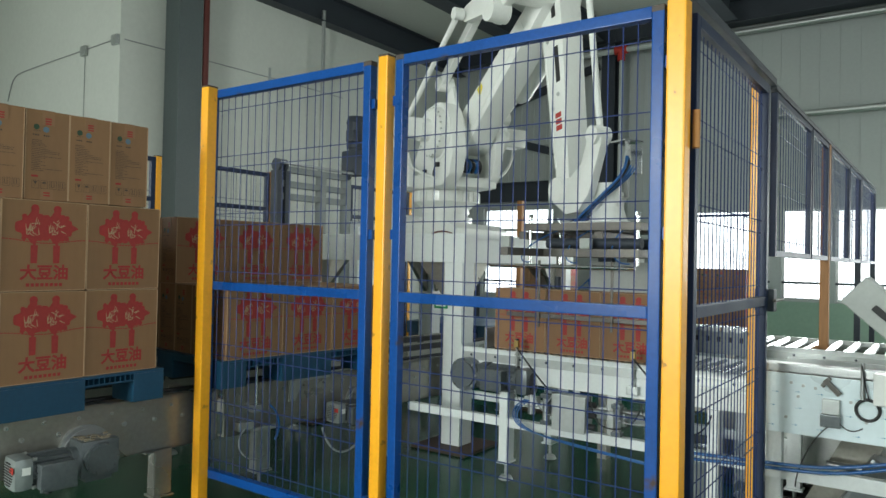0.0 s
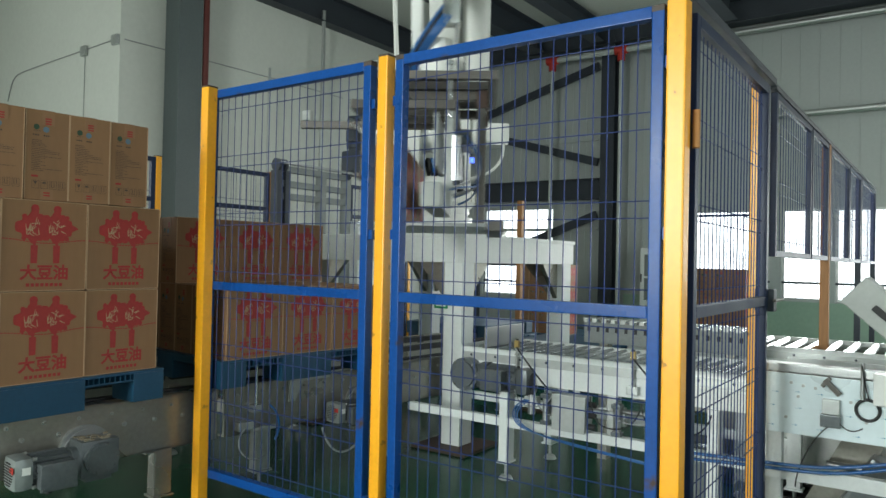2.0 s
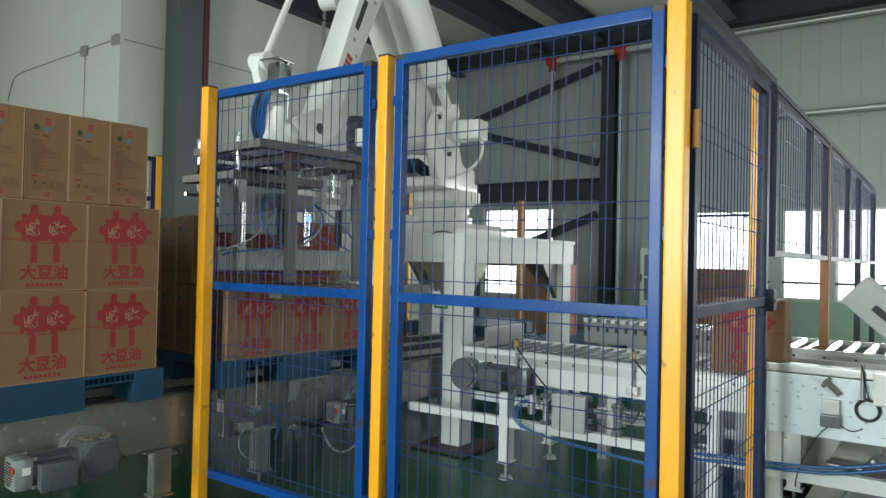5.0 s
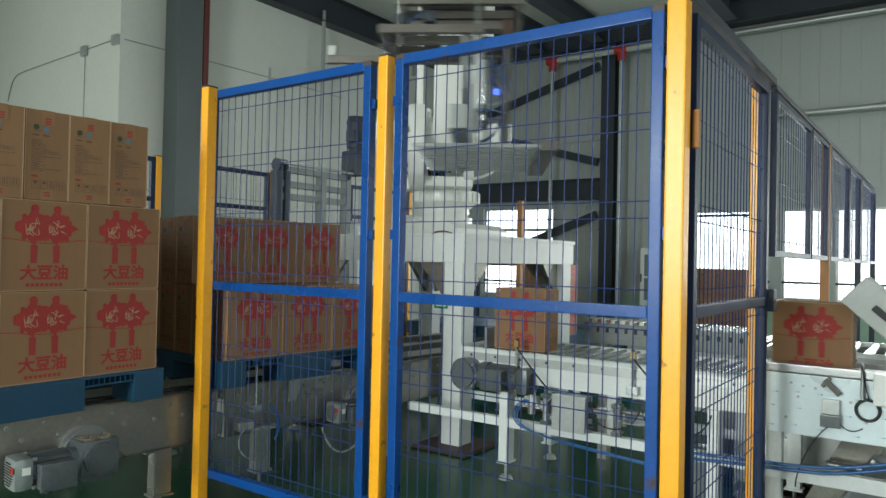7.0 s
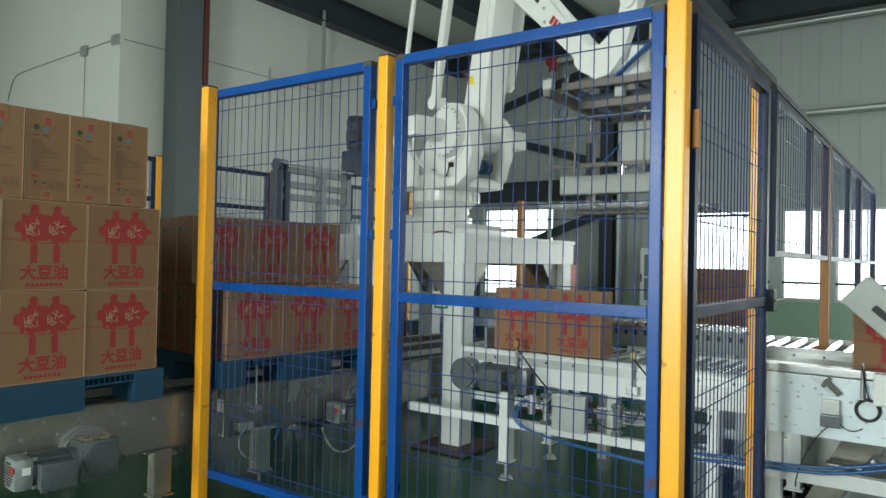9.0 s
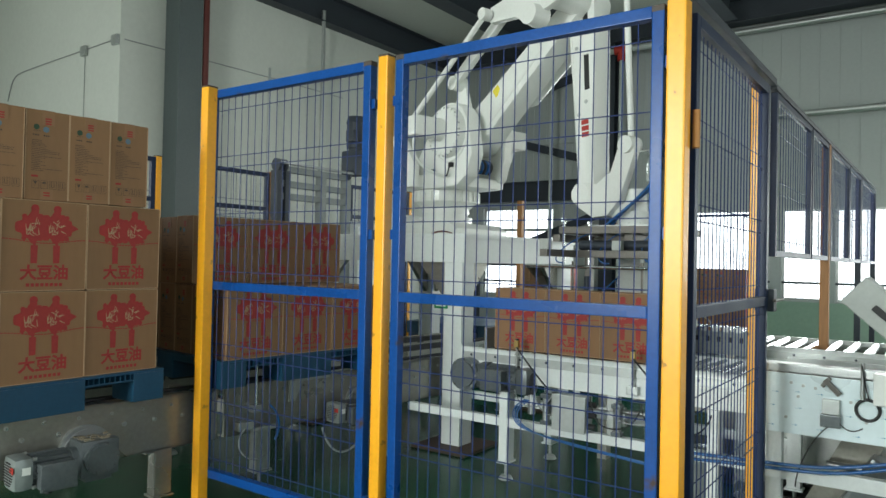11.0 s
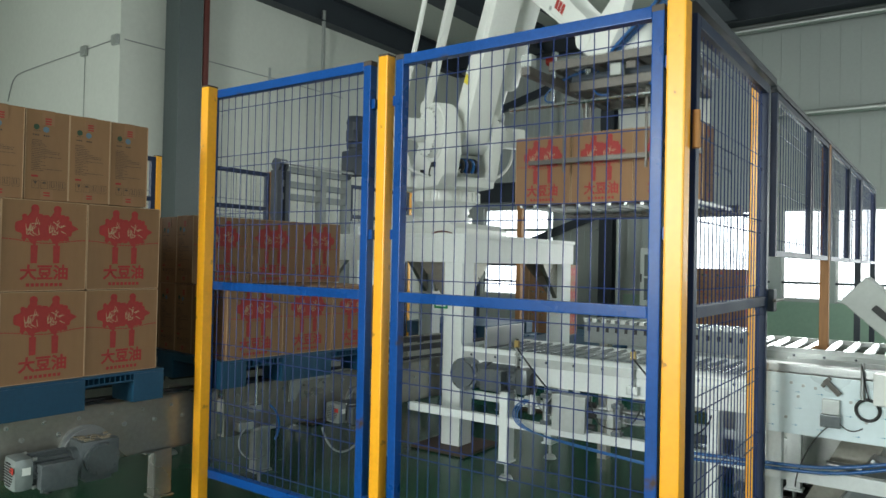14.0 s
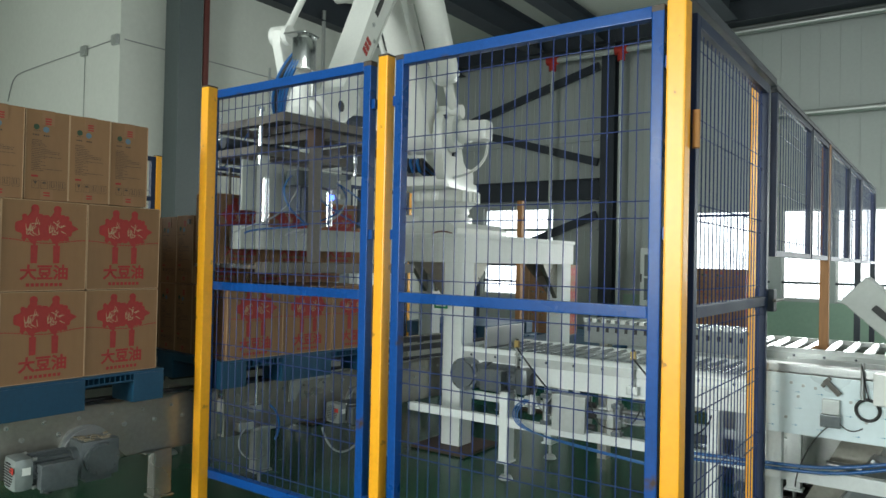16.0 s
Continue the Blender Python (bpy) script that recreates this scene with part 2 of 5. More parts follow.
for x in np.arange(XW + 0.15, 6.1, 0.3):
    clear = not any(XW + a - 0.02 < x < XW + b + 0.02 for a, b, _, _ in NORTH_OPEN)
    box(bm, (x - 0.005, YB - 0.010, 2.5 if not clear else 1.2), (x + 0.005, YB - 0.002, 5.5))
part("rib", bm, CLADDING, None)
ribs = bpy.data.objects["rib"]
ribs.name = "cladding_ribs"
tagged(ribs, "vertical ribs of the grey wall sheets", "cladding", kind="structure")
structure("wainscot", box(BM(), (-5.2, YB - 0.03, 0), (6.1, YB - 0.004, 0.7)), GREENWALL, "green painted lower wall band", "wall")
# ceiling
bm = BM()
box(bm, (-14.2, -5.2, ZE + 0.52), (6.4, 13.6, ZE + 0.6))
structure("ceiling", bm, ROOFSHEET, "pale sheet roof above steel rafters", "ceiling")


def i_beam(name, a, b, depth, flange, label, material=DARKSTEEL, up=(0, 0, 1)):
    bm = BM()
    a, b, u = Vector(a), Vector(b), Vector(up)
    for s in (-1, 1):
        bar(bm, a + u * (s * (depth / 2 - 0.008)), b + u * (s * (depth / 2 - 0.008)), flange, 0.016, up)
    bar(bm, a, b, 0.012, depth - 0.034, up)
    return tagged(part(name, bm, material), label, "steel beam")


# steel frame: columns, eaves beam, rafters
tagged(part("steel_column", box(BM(), (XW + 0.02, 5.86, 0), (XW + 0.36, 6.24, ZE + 0.5), 0.012), COLUMNGREY), "blue-grey painted box steel column beside the west wall", "steel column")
tagged(part("downpipe", rod(BM(), (XW + 0.34, 6.31, 0), (XW + 0.34, 6.31, ZE + 0.3), 0.045), MAROON, smooth=True), "maroon painted downpipe beside a steel column", "pipe")
i_beam("steel_column", (-5.46, YB - 0.2, 0), (-5.46, YB - 0.2, ZE + 0.3), 0.3, 0.27, "dark grey steel column on the clad wall", up=(0, 1, 0))
i_beam("eaves_beam", (XW + 0.12, 5.5, 5.66), (XW + 0.12, 13.2, 5.66), 0.5, 0.24, "dark steel eaves beam along the west wall")
i_beam("rafter", (-6.72, -5.0, 5.65), (-6.72, 12.4, 5.65), 0.5, 0.35, "dark steel roof beam running down the hall")
i_beam("rafter", (-5.45, -5.0, 5.60), (-5.45, 12.4, 5.60), 0.35, 0.25, "slim dark steel roof beam running down the hall")
i_beam("rafter", (-3.1, -5.0, 5.60), (-3.1, 12.4, 5.60), 0.40, 0.28, "dark steel roof beam running down the hall")
i_beam("rafter", (-1.0, -5.0, 5.60), (-1.0, 12.4, 5.60), 0.40, 0.28, "dark steel roof beam running down the hall")
i_beam("wall_beam", (XW, 13.0, 5.72), (1.6, 13.0, 5.72), 0.42, 0.3, "dark steel beam across the end of the hall")
i_beam("tie_beam", (XW, YB - 0.12, 2.75), (-5.7, YB - 0.12, 2.75), 0.42, 0.16, "dark steel tie beam across the clad wall")
for a, b in (((-9.1, 4.25), (-5.75, 5.2)), ((-9.0, 4.2), (-5.75, 3.28)), ((-7.6, 1.55), (-5.75, 2.24))):
    tagged(part("wall_brace", bar(BM(), (a[0], YB - 0.1, a[1]), (b[0], YB - 0.1, b[1]), 0.06, 0.16), DARKSTEEL), "dark steel diagonal wall brace", "brace", "wall braces")
for z in (3.76, 1.95):
    tagged(part("wall_girt", box(BM(), (XW, YB - 0.06, z - 0.03), (-5.75, YB - 0.02, z + 0.03), 0.003), CLADDING), "grey sheet-wall girt rail", "girt", "wall girts")
for z, x0 in ((5.40, -3.3), (3.86, -2.6)):
    tagged(part("light_tube", rod(BM(), (x0, YB - 0.18, z), (6, YB - 0.18, z), 0.055), GALV, smooth=True), "pale galvanised conduit along the clad wall", "conduit", "wall conduits")

# windows of the north wall
for i, (a, b, z0, z1) in enumerate(NORTH_OPEN):
    w = thing("window_%d" % (i + 1), pose(XW, YB, 0), "bright window with thin grey frame bars", "window", "north windows", "structure")
    bm = BM()
    for x in (a + 0.02, b - 0.02):
        box(bm, (x - 0.02, 0.05, z0), (x + 0.02, 0.1, z1))
    for z in (z0 + 0.02, z1 - 0.02):
        box(bm, (a + 0.04, 0.05, z - 0.02), (b - 0.04, 0.1, z + 0.02))
    part("window_frame", bm, GALV, w)
    bm = BM()
    for x in np.arange(a + 0.12, b - 0.05, 0.11):
        rod(bm, (x, 0.03, z0 + 0.04), (x, 0.03, z1 - 0.04), 0.006, seg=5)
    part("security_grille", bm, GALV, w)
    part("glazing_bar", box(BM(), (a, 0.04, z0 + 0.28), (b, 0.09, z0 + 0.32)), DARKSTEEL, w)
bd = structure("backdrop", box(BM(), (-16, YB + 2.2, -0.5), (9, YB + 2.3, 5)), OUTSIDE, "blown-out overcast daylight outside the windows", "backdrop")

# pipes and wiring on the walls
pipe = thing("water_pipe", pose(0, 0, 0), "grey sprinkler pipe with red couplings on the clad wall", "pipe")
part("run", rod(BM(), (-6.75, YB - 0.5, 5.32), (-3.2, YB - 0.5, 5.32), 0.055), ORANGEPIPE, pipe, smooth=True)
for x, z0 in ((-6.58, 0.0), (-5.14, 0.0)):
    part("riser", rod(BM(), (x, YB - 0.5, z0), (x, YB - 0.5, 5.28), 0.035), ORANGEPIPE, pipe, smooth=True)
    bm = BM()
    rod(bm, (x - 0.12, YB - 0.5, 5.32), (x + 0.12, YB - 0.5, 5.32), 0.08)
    rod(bm, (x, YB - 0.5, 5.32), (x, YB - 0.5, 5.12), 0.075)
    part("coupling", bm, REDPAINT, pipe, "red cast coupling", smooth=True)
tube_path("wall_wire", [(XW + 0.02, 5.25, 4.19), (XW + 0.02, 6.5, 4.21), (XW + 0.02, 8.0, 4.24), (XW + 0.02, 9.5, 4.22)], 0.008, GREYHOSE)
tagged(bpy.data.objects["wall_wire"], "thin grey cable clipped along the plaster wall", "cable")
w2 = tube_path("wall_wire", [(-9.28, 5.19, 4.19), (-9.5, 5.19, 4.19), (-10.1, 5.19, 4.17), (-11.0, 5.19, 4.15), (-11.9, 5.19, 4.12), (-12.3, 5.19, 4.1), (-12.4, 5.19, 3.95), (-12.5, 5.19, 3.7)], 0.008, GREYHOSE)
tagged(w2, "thin grey cable clipped along the plaster wall", "cable")
w3 = tube_path("wall_wire", [(-10.1, 5.19, 4.17), (-10.1, 5.19, 3.4), (-10.1, 5.19, 2.6), (-10.1, 5.19, 2.0)], 0.005, GREYHOSE)
tagged(w3, "thin grey cable hanging down the plaster wall", "cable")
for p in ((-9.28, 5.15, 4.18), (-10.1, 5.15, 4.15)):
    tagged(part("junction_box", box(BM(), (p[0] - 0.07, p[1], p[2] - 0.07), (p[0] + 0.07, p[1] + 0.045, p[2] + 0.07), 0.008), GALV), "small grey junction box on the plaster wall", "junction box")
for y, z0, z1, r in ((8.80, 0.0, 5.6, 0.035), (7.62, 0.0, 4.32, 0.02)):
    tagged(part("conduit", rod(BM(), (XW + 0.2, y, z0), (XW + 0.2, y, z1), r), GALV, smooth=True), "upright grey conduit before the plaster wall", "conduit")

# ---- safety fence ----
HF = 2.109


def mesh_panel(name, length, z0, z1, rail, m, frame_material, label, spacing=0.05, t=0.04):
    """A framed wire panel along local x, from z0 to z1, with a middle rail."""
    p = thing(name, m, label, "fence", "safety fences")
    for x in (t / 2, length - t / 2):
        part("stile", box(BM(), (x - t / 2, -t / 2, z0), (x + t / 2, t / 2, z1), 0.004), frame_material, p)
    zs = [z0 + t / 2, z1 - t / 2] + ([rail] if rail else [])
    for z in zs:
        part("rail", box(BM(), (t, -t / 2, z - t / 2), (length - t, t / 2, z + t / 2), 0.004), frame_material, p)
    bays = [(z0 + t, rail - t / 2), (rail + t / 2, z1 - t)] if rail else [(z0 + t, z1 - t)]
    n = round((length - 2 * t) / spacing)
    for a, b in bays:
        bm = BM()
        wires(bm, [((t + (length - 2 * t) * i / n, 0, a), (t + (length - 2 * t) * i / n, 0, b)) for i in range(1, n)], 0.0022)
        z = a + 0.05
        hs = []
        k = 0
        while z < b - 0.02:
            hs.append(z)
            z += 0.055 if k % 2 else 0.23
            k += 1
        wires(bm, [((t, 0.004, z), (length - t, 0.004, z)) for z in hs], 0.0022)
        part("wire_mesh", bm, WIRE, p, "blue welded wire mesh")
    if frame_material is BLUE:
        for x in (t / 2, length - t / 2):
            bm = BM()
            box(bm, (x - t / 2 - 0.001, -t / 2 - 0.001, z1 - 0.020), (x + t / 2 + 0.001, t / 2 + 0.001, z1 + 0.0015), 0.004)
            part("weld_joint", bm, SCORCH, p, "burnt brown weld at the frame corner")
            s_ = -1 if x < length / 2 else 1
            for z in (z0 + 0.10, rail + 0.25, z1 - 0.18):
                part("fixing_lug", box(BM(), (x + s_ * t / 2, -0.012, z - 0.02), (x + s_ * (t / 2 + 0.018), 0.012, z + 0.02), 0.002), frame_material, p)
    return p


def fence_post(x, y, w=0.05, h=HF + 0.012, material=YELLOW, label="yellow enamelled square fence post"):
    p = thing("fence_post", pose(x, y, 0), label, "fence post", "fence posts")
    part("tube", box(BM(), (-w / 2, -w / 2, 0.012), (w / 2, w / 2, h), 0.006), material, p)
    part("base_plate", box(BM(), (-w, -w, 0), (w, w, 0.012), 0.003), material, p)
    if material is YELLOW:
        part("cap", box(BM(), (-w / 2 - 0.001, -w / 2 - 0.001, h - 0.006), (w / 2 + 0.001, w / 2 + 0.001, h + 0.003), 0.002), SCORCH, p, "scorched steel cap")
    return p


FENCE_LABEL = "blue framed wire-mesh safety fence panel between yellow posts"
mesh_panel("wire_fence", 1.09, 0.189, HF, 1.137, pose(-3.056, 2.217, 0), BLUE, FENCE_LABEL)
mesh_panel("wire_fence", 1.09, 0.189, HF, 1.137, pose(-1.833, 2.217, 0), BLUE, FENCE_LABEL)
# gate frame takes the darkened blue for its shaded side
gate = mesh_panel("wire_gate", 1.12, 0.189, HF - 0.01, 1.137, pose(-0.69, 2.30, 0, 0, 0, 90), SHADEBLUE, "blue framed mesh gate hinged on a yellow post, shade put into its dark colour")
fence_post(-3.005, 2.169, 0.055)
for x, y in ((-1.897, 2.217), (-0.74, 3.50)):
    fence_post(x, y)
fence_post(-0.70, 5.37, 0.055, material=TIMBERANDSHADE, label="worn orange-brown timber post beside the line behind")
fence_post(-0.703, 2.222, 0.06, label="bright yellow corner post of the safety fence")
fence_post(-0.70, 7.4, material=DARKSTEEL, label="dark steel square fence post")
fence_post(-0.70, 8.85, material=DARKSTEEL, label="dark steel square fence post")
tagged(part("lintel", box(BM(), (-0.715, 2.26, HF + 0.014), (-0.665, 3.53, HF + 0.045), 0.004), DARKSTEEL), "bare steel bar along the top of the gate", "lintel")
for y0, y1 in ((3.60, 4.62), (4.66, 5.32), (5.45, 6.5), (6.54, 7.35), (7.45, 8.8)):
    mesh_panel("wire_fence", y1 - y0, 1.337, HF, None, pose(-0.69, y0, 0, 0, 0, 90), SHADEBLUE, "blue framed upper fence panel above the conveyor opening, coloured dark for shade", 0.07, t=0.03)
tagged(part("lintel", box(BM(), (-0.71, 3.55, HF + 0.004), (-0.67, 8.8, HF + 0.03), 0.004), DARKSTEEL), "bare steel bar along the top of the fence", "lintel")
latch = thing("gate_latch", pose(-0.69, 3.44, 1.14), "black metal latch on the gate edge", "latch")
part("plate", box(BM(), (-0.035, -0.02, -0.05), (0.045, 0.05, 0.05), 0.004), DARKSTEEL, latch)
part("bolt", rod(BM(), (0.05, -0.03, 0.0), (0.05, 0.14, 0.0), 0.008), BROWNSTEEL, latch)
for z in (0.42, 1.72):
    part("hinge", rod(BM(), (-0.022, -0.028, z - 0.06), (-0.022, -0.028, z + 0.06), 0.012), WOOD, gate, "brass-coloured barrel hinge", smooth=True)
fence_post(-5.04, 8.9, 0.075, h=2.15, material=TIMBERANDSHADE, label="brown timber post before the far window")
# fence beyond the pallet line
for y0, y1 in ((2.386, 3.464), (4.04, 4.70), (5.866, 6.924)):
    mesh_panel("wire_fence", y1 - y0, 0.189, HF, 1.75, pose(-5.53, y0, 0, 0, 0, 90), SHADEBLUE, "blue framed mesh panel beyond the pallet line, coloured dark for shade", 0.06)
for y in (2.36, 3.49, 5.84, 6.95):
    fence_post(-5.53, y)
# a yellow post too; the brown stands in for the shade on it
fence_post(-5.53, 4.74, 0.07, material=TIMBERANDSHADE, label="yellow post at the end of the rear fence, coloured brown for shade")
mesh_panel("wire_fence", 0.92, 0.0, HF, 0.82, pose(-3.48, 11.9, 0), SHADEBLUE, "blue framed mesh panel before the end windows, coloured dark for shade", 0.09)

# ---- cartons ----
CW, CD, CH = 0.338, 0.170, 0.367


def flat_poly(bm, pts, y, flip=False):
    y += (1 if flip else -1) * 0.000008 * len(bm.faces)
    vs = [bm.verts.new((x, y, z)) for x, z in pts]
    f = bm.faces.new(vs)
    f.normal_update()
    want = 1 if flip else -1
    if f.normal.y * want < 0:
        f.normal_flip()


def disc(bm, x, z, r, y, flip, n=14, rz=None):
    flat_poly(bm, [(x + r * math.cos(2 * math.pi * i / n), z + (rz or r) * math.sin(2 * math.pi * i / n)) for i in range(n)], y, flip)


def writing(text, size, x, z, y, flip):
    """Letters of the built-in font as a flat mesh, centred on x, in a wall-like plane."""
    cu = bpy.data.curves.new("writing", "FONT")
    cu.body, cu.size, cu.align_x = text, size, "CENTER"
    cu.resolution_u, cu.offset = 2, 0.0022
    tmp = bpy.data.objects.new("writing", cu)
    me = bpy.data.meshes.new_from_object(tmp)
    bpy.data.objects.remove(tmp)
    m = Matrix.Translation((x, y, z)) @ pose(0, 0, 0, 90, 0, 180 if flip else 0)
    me.transform(m)
    return me


def logo_print(y, flip):
    """The red front print: two knotted lanterns with tassels, the words below, a cord across."""
    s = -1 if flip else 1
    bm = BM()
    d = 0.0002 * (1 if flip else -1)
    for k, cx in enumerate((-0.044, 0.044)):
        cx *= s
        cz = 0.074
        # lobed lantern body
        pts = []
        for i in range(66):
            a = 2 * math.pi * i / 66
            rr = 0.082 / (abs(math.cos(a)) + abs(math.sin(a))) ** 0.75 * (1 + 0.075 * math.cos(11 * a))
            pts.append((cx + rr * 1.0 * math.cos(a), cz + rr * 0.82 * math.sin(a)))
        flat_poly(bm, pts, y + d * k, flip)
        disc(bm, cx, cz + 0.076, 0.016, y + d * 2, flip)
        disc(bm, cx, cz + 0.060, 0.015, y + d * 3, flip)
        for sx in (-1, 1):
            disc(bm, cx + sx * 0.040, cz + 0.042, 0.010, y + d * 4, flip, 9)
            disc(bm, cx + sx * 0.040, cz - 0.044, 0.010, y + d * 4, flip, 9)
        flat_poly(bm, [(cx - 0.006, cz - 0.05), (cx + 0.006, cz - 0.05), (cx + 0.006, cz - 0.078), (cx - 0.006, cz - 0.078)], y + d * 2, flip)
        flat_poly(bm, [(cx - 0.014, cz - 0.072), (cx + 0.014, cz - 0.072), (cx + 0.0125, cz - 0.145), (cx - 0.0125, cz - 0.145)], y + d, flip)
    # cord line across the face
    n = 26
    for i in range(n):
        xa, xb = -0.165 + 0.33 * i / n, -0.165 + 0.33 * (i + 0.8) / n
        za, zb = [0.020 - 0.008 * math.cos(x * 18.5) for x in (xa, xb)]
        flat_poly(bm, [(xa, za), (xb, zb), (xb, zb - 0.004), (xa, za - 0.004)], y, flip)
    for i in range(8):
        x = -0.072 + i * 0.0185
        flat_poly(bm, [(x, -0.152), (x + 0.013, -0.152), (x + 0.013, -0.165), (x, -0.165)], y, flip)
    me = writing("大豆油", 0.064, 0, -0.132, y, flip)
    bm.from_mesh(me)
    bpy.data.meshes.remove(me)
    return bm


def brush_marks(y, flip):
    """Pale brush strokes over the lanterns, shapes only."""
    s = -1 if flip else 1
    bm = BM()
    r = random.Random(4)
    for cx in (-0.044, 0.044):
        for i in range(20):
            x0, z0 = s * cx + r.uniform(-0.032, 0.02), 0.074 + r.uniform(-0.032, 0.026)
            a = r.choice((0.2, 1.4, 1.7, -0.5, 0.9))
            ln, wd = r.uniform(0.010, 0.030), 0.0022
            dx, dz = math.cos(a), math.sin(a)
            flat_poly(bm, [(x0 - wd * dz, z0 + wd * dx), (x0 + ln * dx - wd * 0.4 * dz, z0 + ln * dz + wd * 0.4 * dx), (x0 + ln * dx + wd * 0.4 * dz, z0 + ln * dz - wd * 0.4 * dx), (x0 + wd * dz, z0 - wd * dx)], y, flip)
    return bm


def side_print(kind, x, sgn):
    """Small print of the narrow side: marks, rows of unreadable text, handling pictograms."""
    bm = BM()
    mm = Matrix.Rotation(radians(90 * sgn), 4, "Z")
    y = -x
    if kind == "black":
        r = random.Random(2)
        for row in range(18):
            z = 0.060 - row * 0.0072
            u = -0.062
            end = r.choice((-0.03, -0.015, -0.01, 0.01, 0.045, 0.055))
            while u < end:
                w = r.uniform(0.002, 0.006)
                h = r.uniform(0.0022, 0.0034)
                flat_poly(bm, [(u, z), (u + w, z), (u + w, z - h), (u, z - h)], y)
                u += w + r.uniform(0.0012, 0.0026)
        for i in range(4):
            u = -0.058 + i * 0.034
            for a, b, c, e in ((0, 0, 0.026, 0.0012), (0, -0.032, 0.026, 0.0012), (0, 0, 0.0012, -0.032), (0.026, 0, 0.0012, -0.032)):
                flat_poly(bm, [(u + a, -0.105 + b), (u + a + c, -0.105 + b), (u + a + c, -0.105 + b + e), (u + a, -0.105 + b + e)], y)
            if i == 0:
                flat_poly(bm, [(u + 0.006, -0.107), (u + 0.020, -0.107), (u + 0.015, -0.119), (u + 0.011, -0.119)], y)
                flat_poly(bm, [(u + 0.0125, -0.119), (u + 0.0135, -0.119), (u + 0.0135, -0.129), (u + 0.0125, -0.129)], y)
            elif i == 1:
                flat_poly(bm, [(u + 0.003, -0.116), (u + 0.023, -0.116), (u + 0.017, -0.109), (u + 0.009, -0.109)], y)
                flat_poly(bm, [(u + 0.0125, -0.116), (u + 0.0135, -0.116), (u + 0.0135, -0.126), (u + 0.0125, -0.126)], y)
            else:
                for du in (0.006, 0.016):
                    flat_poly(bm, [(u + du, -0.107), (u + du + 0.0022, -0.107), (u + du + 0.0022, -0.127), (u + du, -0.127)], y)
                flat_poly(bm, [(u + 0.005, -0.128), (u + 0.021, -0.128), (u + 0.021, -0.1295), (u + 0.005, -0.1295)], y)
        for u in (-0.060, -0.051, -0.042, -0.018, -0.010, -0.002):
            flat_poly(bm, [(u, 0.082), (u + 0.0062, 0.082), (u + 0.0062, 0.0765), (u, 0.0765)], y)
        for u in (-0.057, -0.047, -0.037):
            flat_poly(bm, [(u, 0.098), (u + 0.006, 0.098), (u + 0.006, 0.095), (u, 0.095)], y)
    elif kind == "green":
        disc(bm, -0.045, 0.112, 0.0115, y, False, 16)
    elif kind == "blue":
        disc(bm, -0.008, 0.105, 0.012, y, False, 16)
    else:
        for z in (0.152, 0.142, 0.132, -0.083, -0.15, -0.161):
            flat_poly(bm, [(-0.012, z), (0.012, z), (0.012, z - 0.006), (-0.012, z - 0.006)] if z > 0 or z < -0.1 else [(-0.06, z), (-0.035, z), (-0.035, z - 0.008), (-0.06, z - 0.008)], y)
    bm.transform(mm)
    return bm


# local origin at the centre of the base
def carton_meshes():
    out = {}
    bm = BM()
    box(bm, (-CW / 2 + 0.001, -CD / 2 + 0.001, 0), (CW / 2 - 0.001, CD / 2 - 0.001, CH - 0.001), 0.0035)
    out["body"] = to_mesh("body", bm, CARD)
    mid = Matrix.Translation((0, 0, CH / 2))
    for key, y, flip in (("front_print", -CD / 2 - 0.0004, False), ("back_print", CD / 2 + 0.0004, True)):
        bm = logo_print(y, flip)
        bm.transform(mid)
        out[key] = to_mesh(key, bm, REDINK)
        bm = brush_marks(y + (0.0016 if flip else -0.0016), flip)
        bm.transform(mid)
        out[key + "_strokes"] = to_mesh("brush_strokes", bm, CREASE)
    for key, mat in (("black", BLACKINK), ("green", GREENINK), ("blue", BLUEINK), ("red", REDINK)):
        bm = BM()
        for sgn in (1, -1):
            b2 = side_print(key, CW / 2 + 0.0012, sgn)
            me = to_mesh("tmp", b2, mat)
            bm.from_mesh(me)
            bpy.data.meshes.remove(me)
        bm.transform(mid)
        out["side_" + key] = to_mesh("side_print", bm, mat)
    bm = BM()
    box(bm, (-CW / 2 - 0.0006, -0.024, CH - 0.0011), (CW / 2 + 0.0006, 0.024, CH - 0.0002))
    for s in (-1, 1):
        box(bm, (s * (CW / 2 - 0.0011), -0.024, CH - 0.06), (s * (CW / 2 + 0.0006), 0.024, CH - 0.0004))
        box(bm, (s * (CW / 2 - 0.0011), -0.024, 0.0), (s * (CW / 2 + 0.0006), 0.024, 0.045))
    out["tape"] = to_mesh("tape", bm, TAPE)
    bm = BM()
    for z in (0.0005, CH - 0.0035):
        for s in (-1, 1):
            box(bm, (-CW / 2 + 0.004, s * (CD / 2 - 0.0006) - 0.0008, z), (CW / 2 - 0.004, s * (CD / 2 - 0.0006) + 0.0008, z + 0.003))
    for sx in (-1, 1):
        for sy in (-1, 1):
            box(bm, (sx * (CW / 2 - 0.0014) - 0.0017, sy * (CD / 2 - 0.0014) - 0.0017, 0.004), (sx * (CW / 2 - 0.0014) + 0.0017, sy * (CD / 2 - 0.0014) + 0.0017, CH - 0.004))
    out["edges"] = to_mesh("creased_edge", bm, CREASE)
    return out


CARTON = carton_meshes()
CARTON_LABEL = "brown cardboard carton printed with red lantern knots and writing"


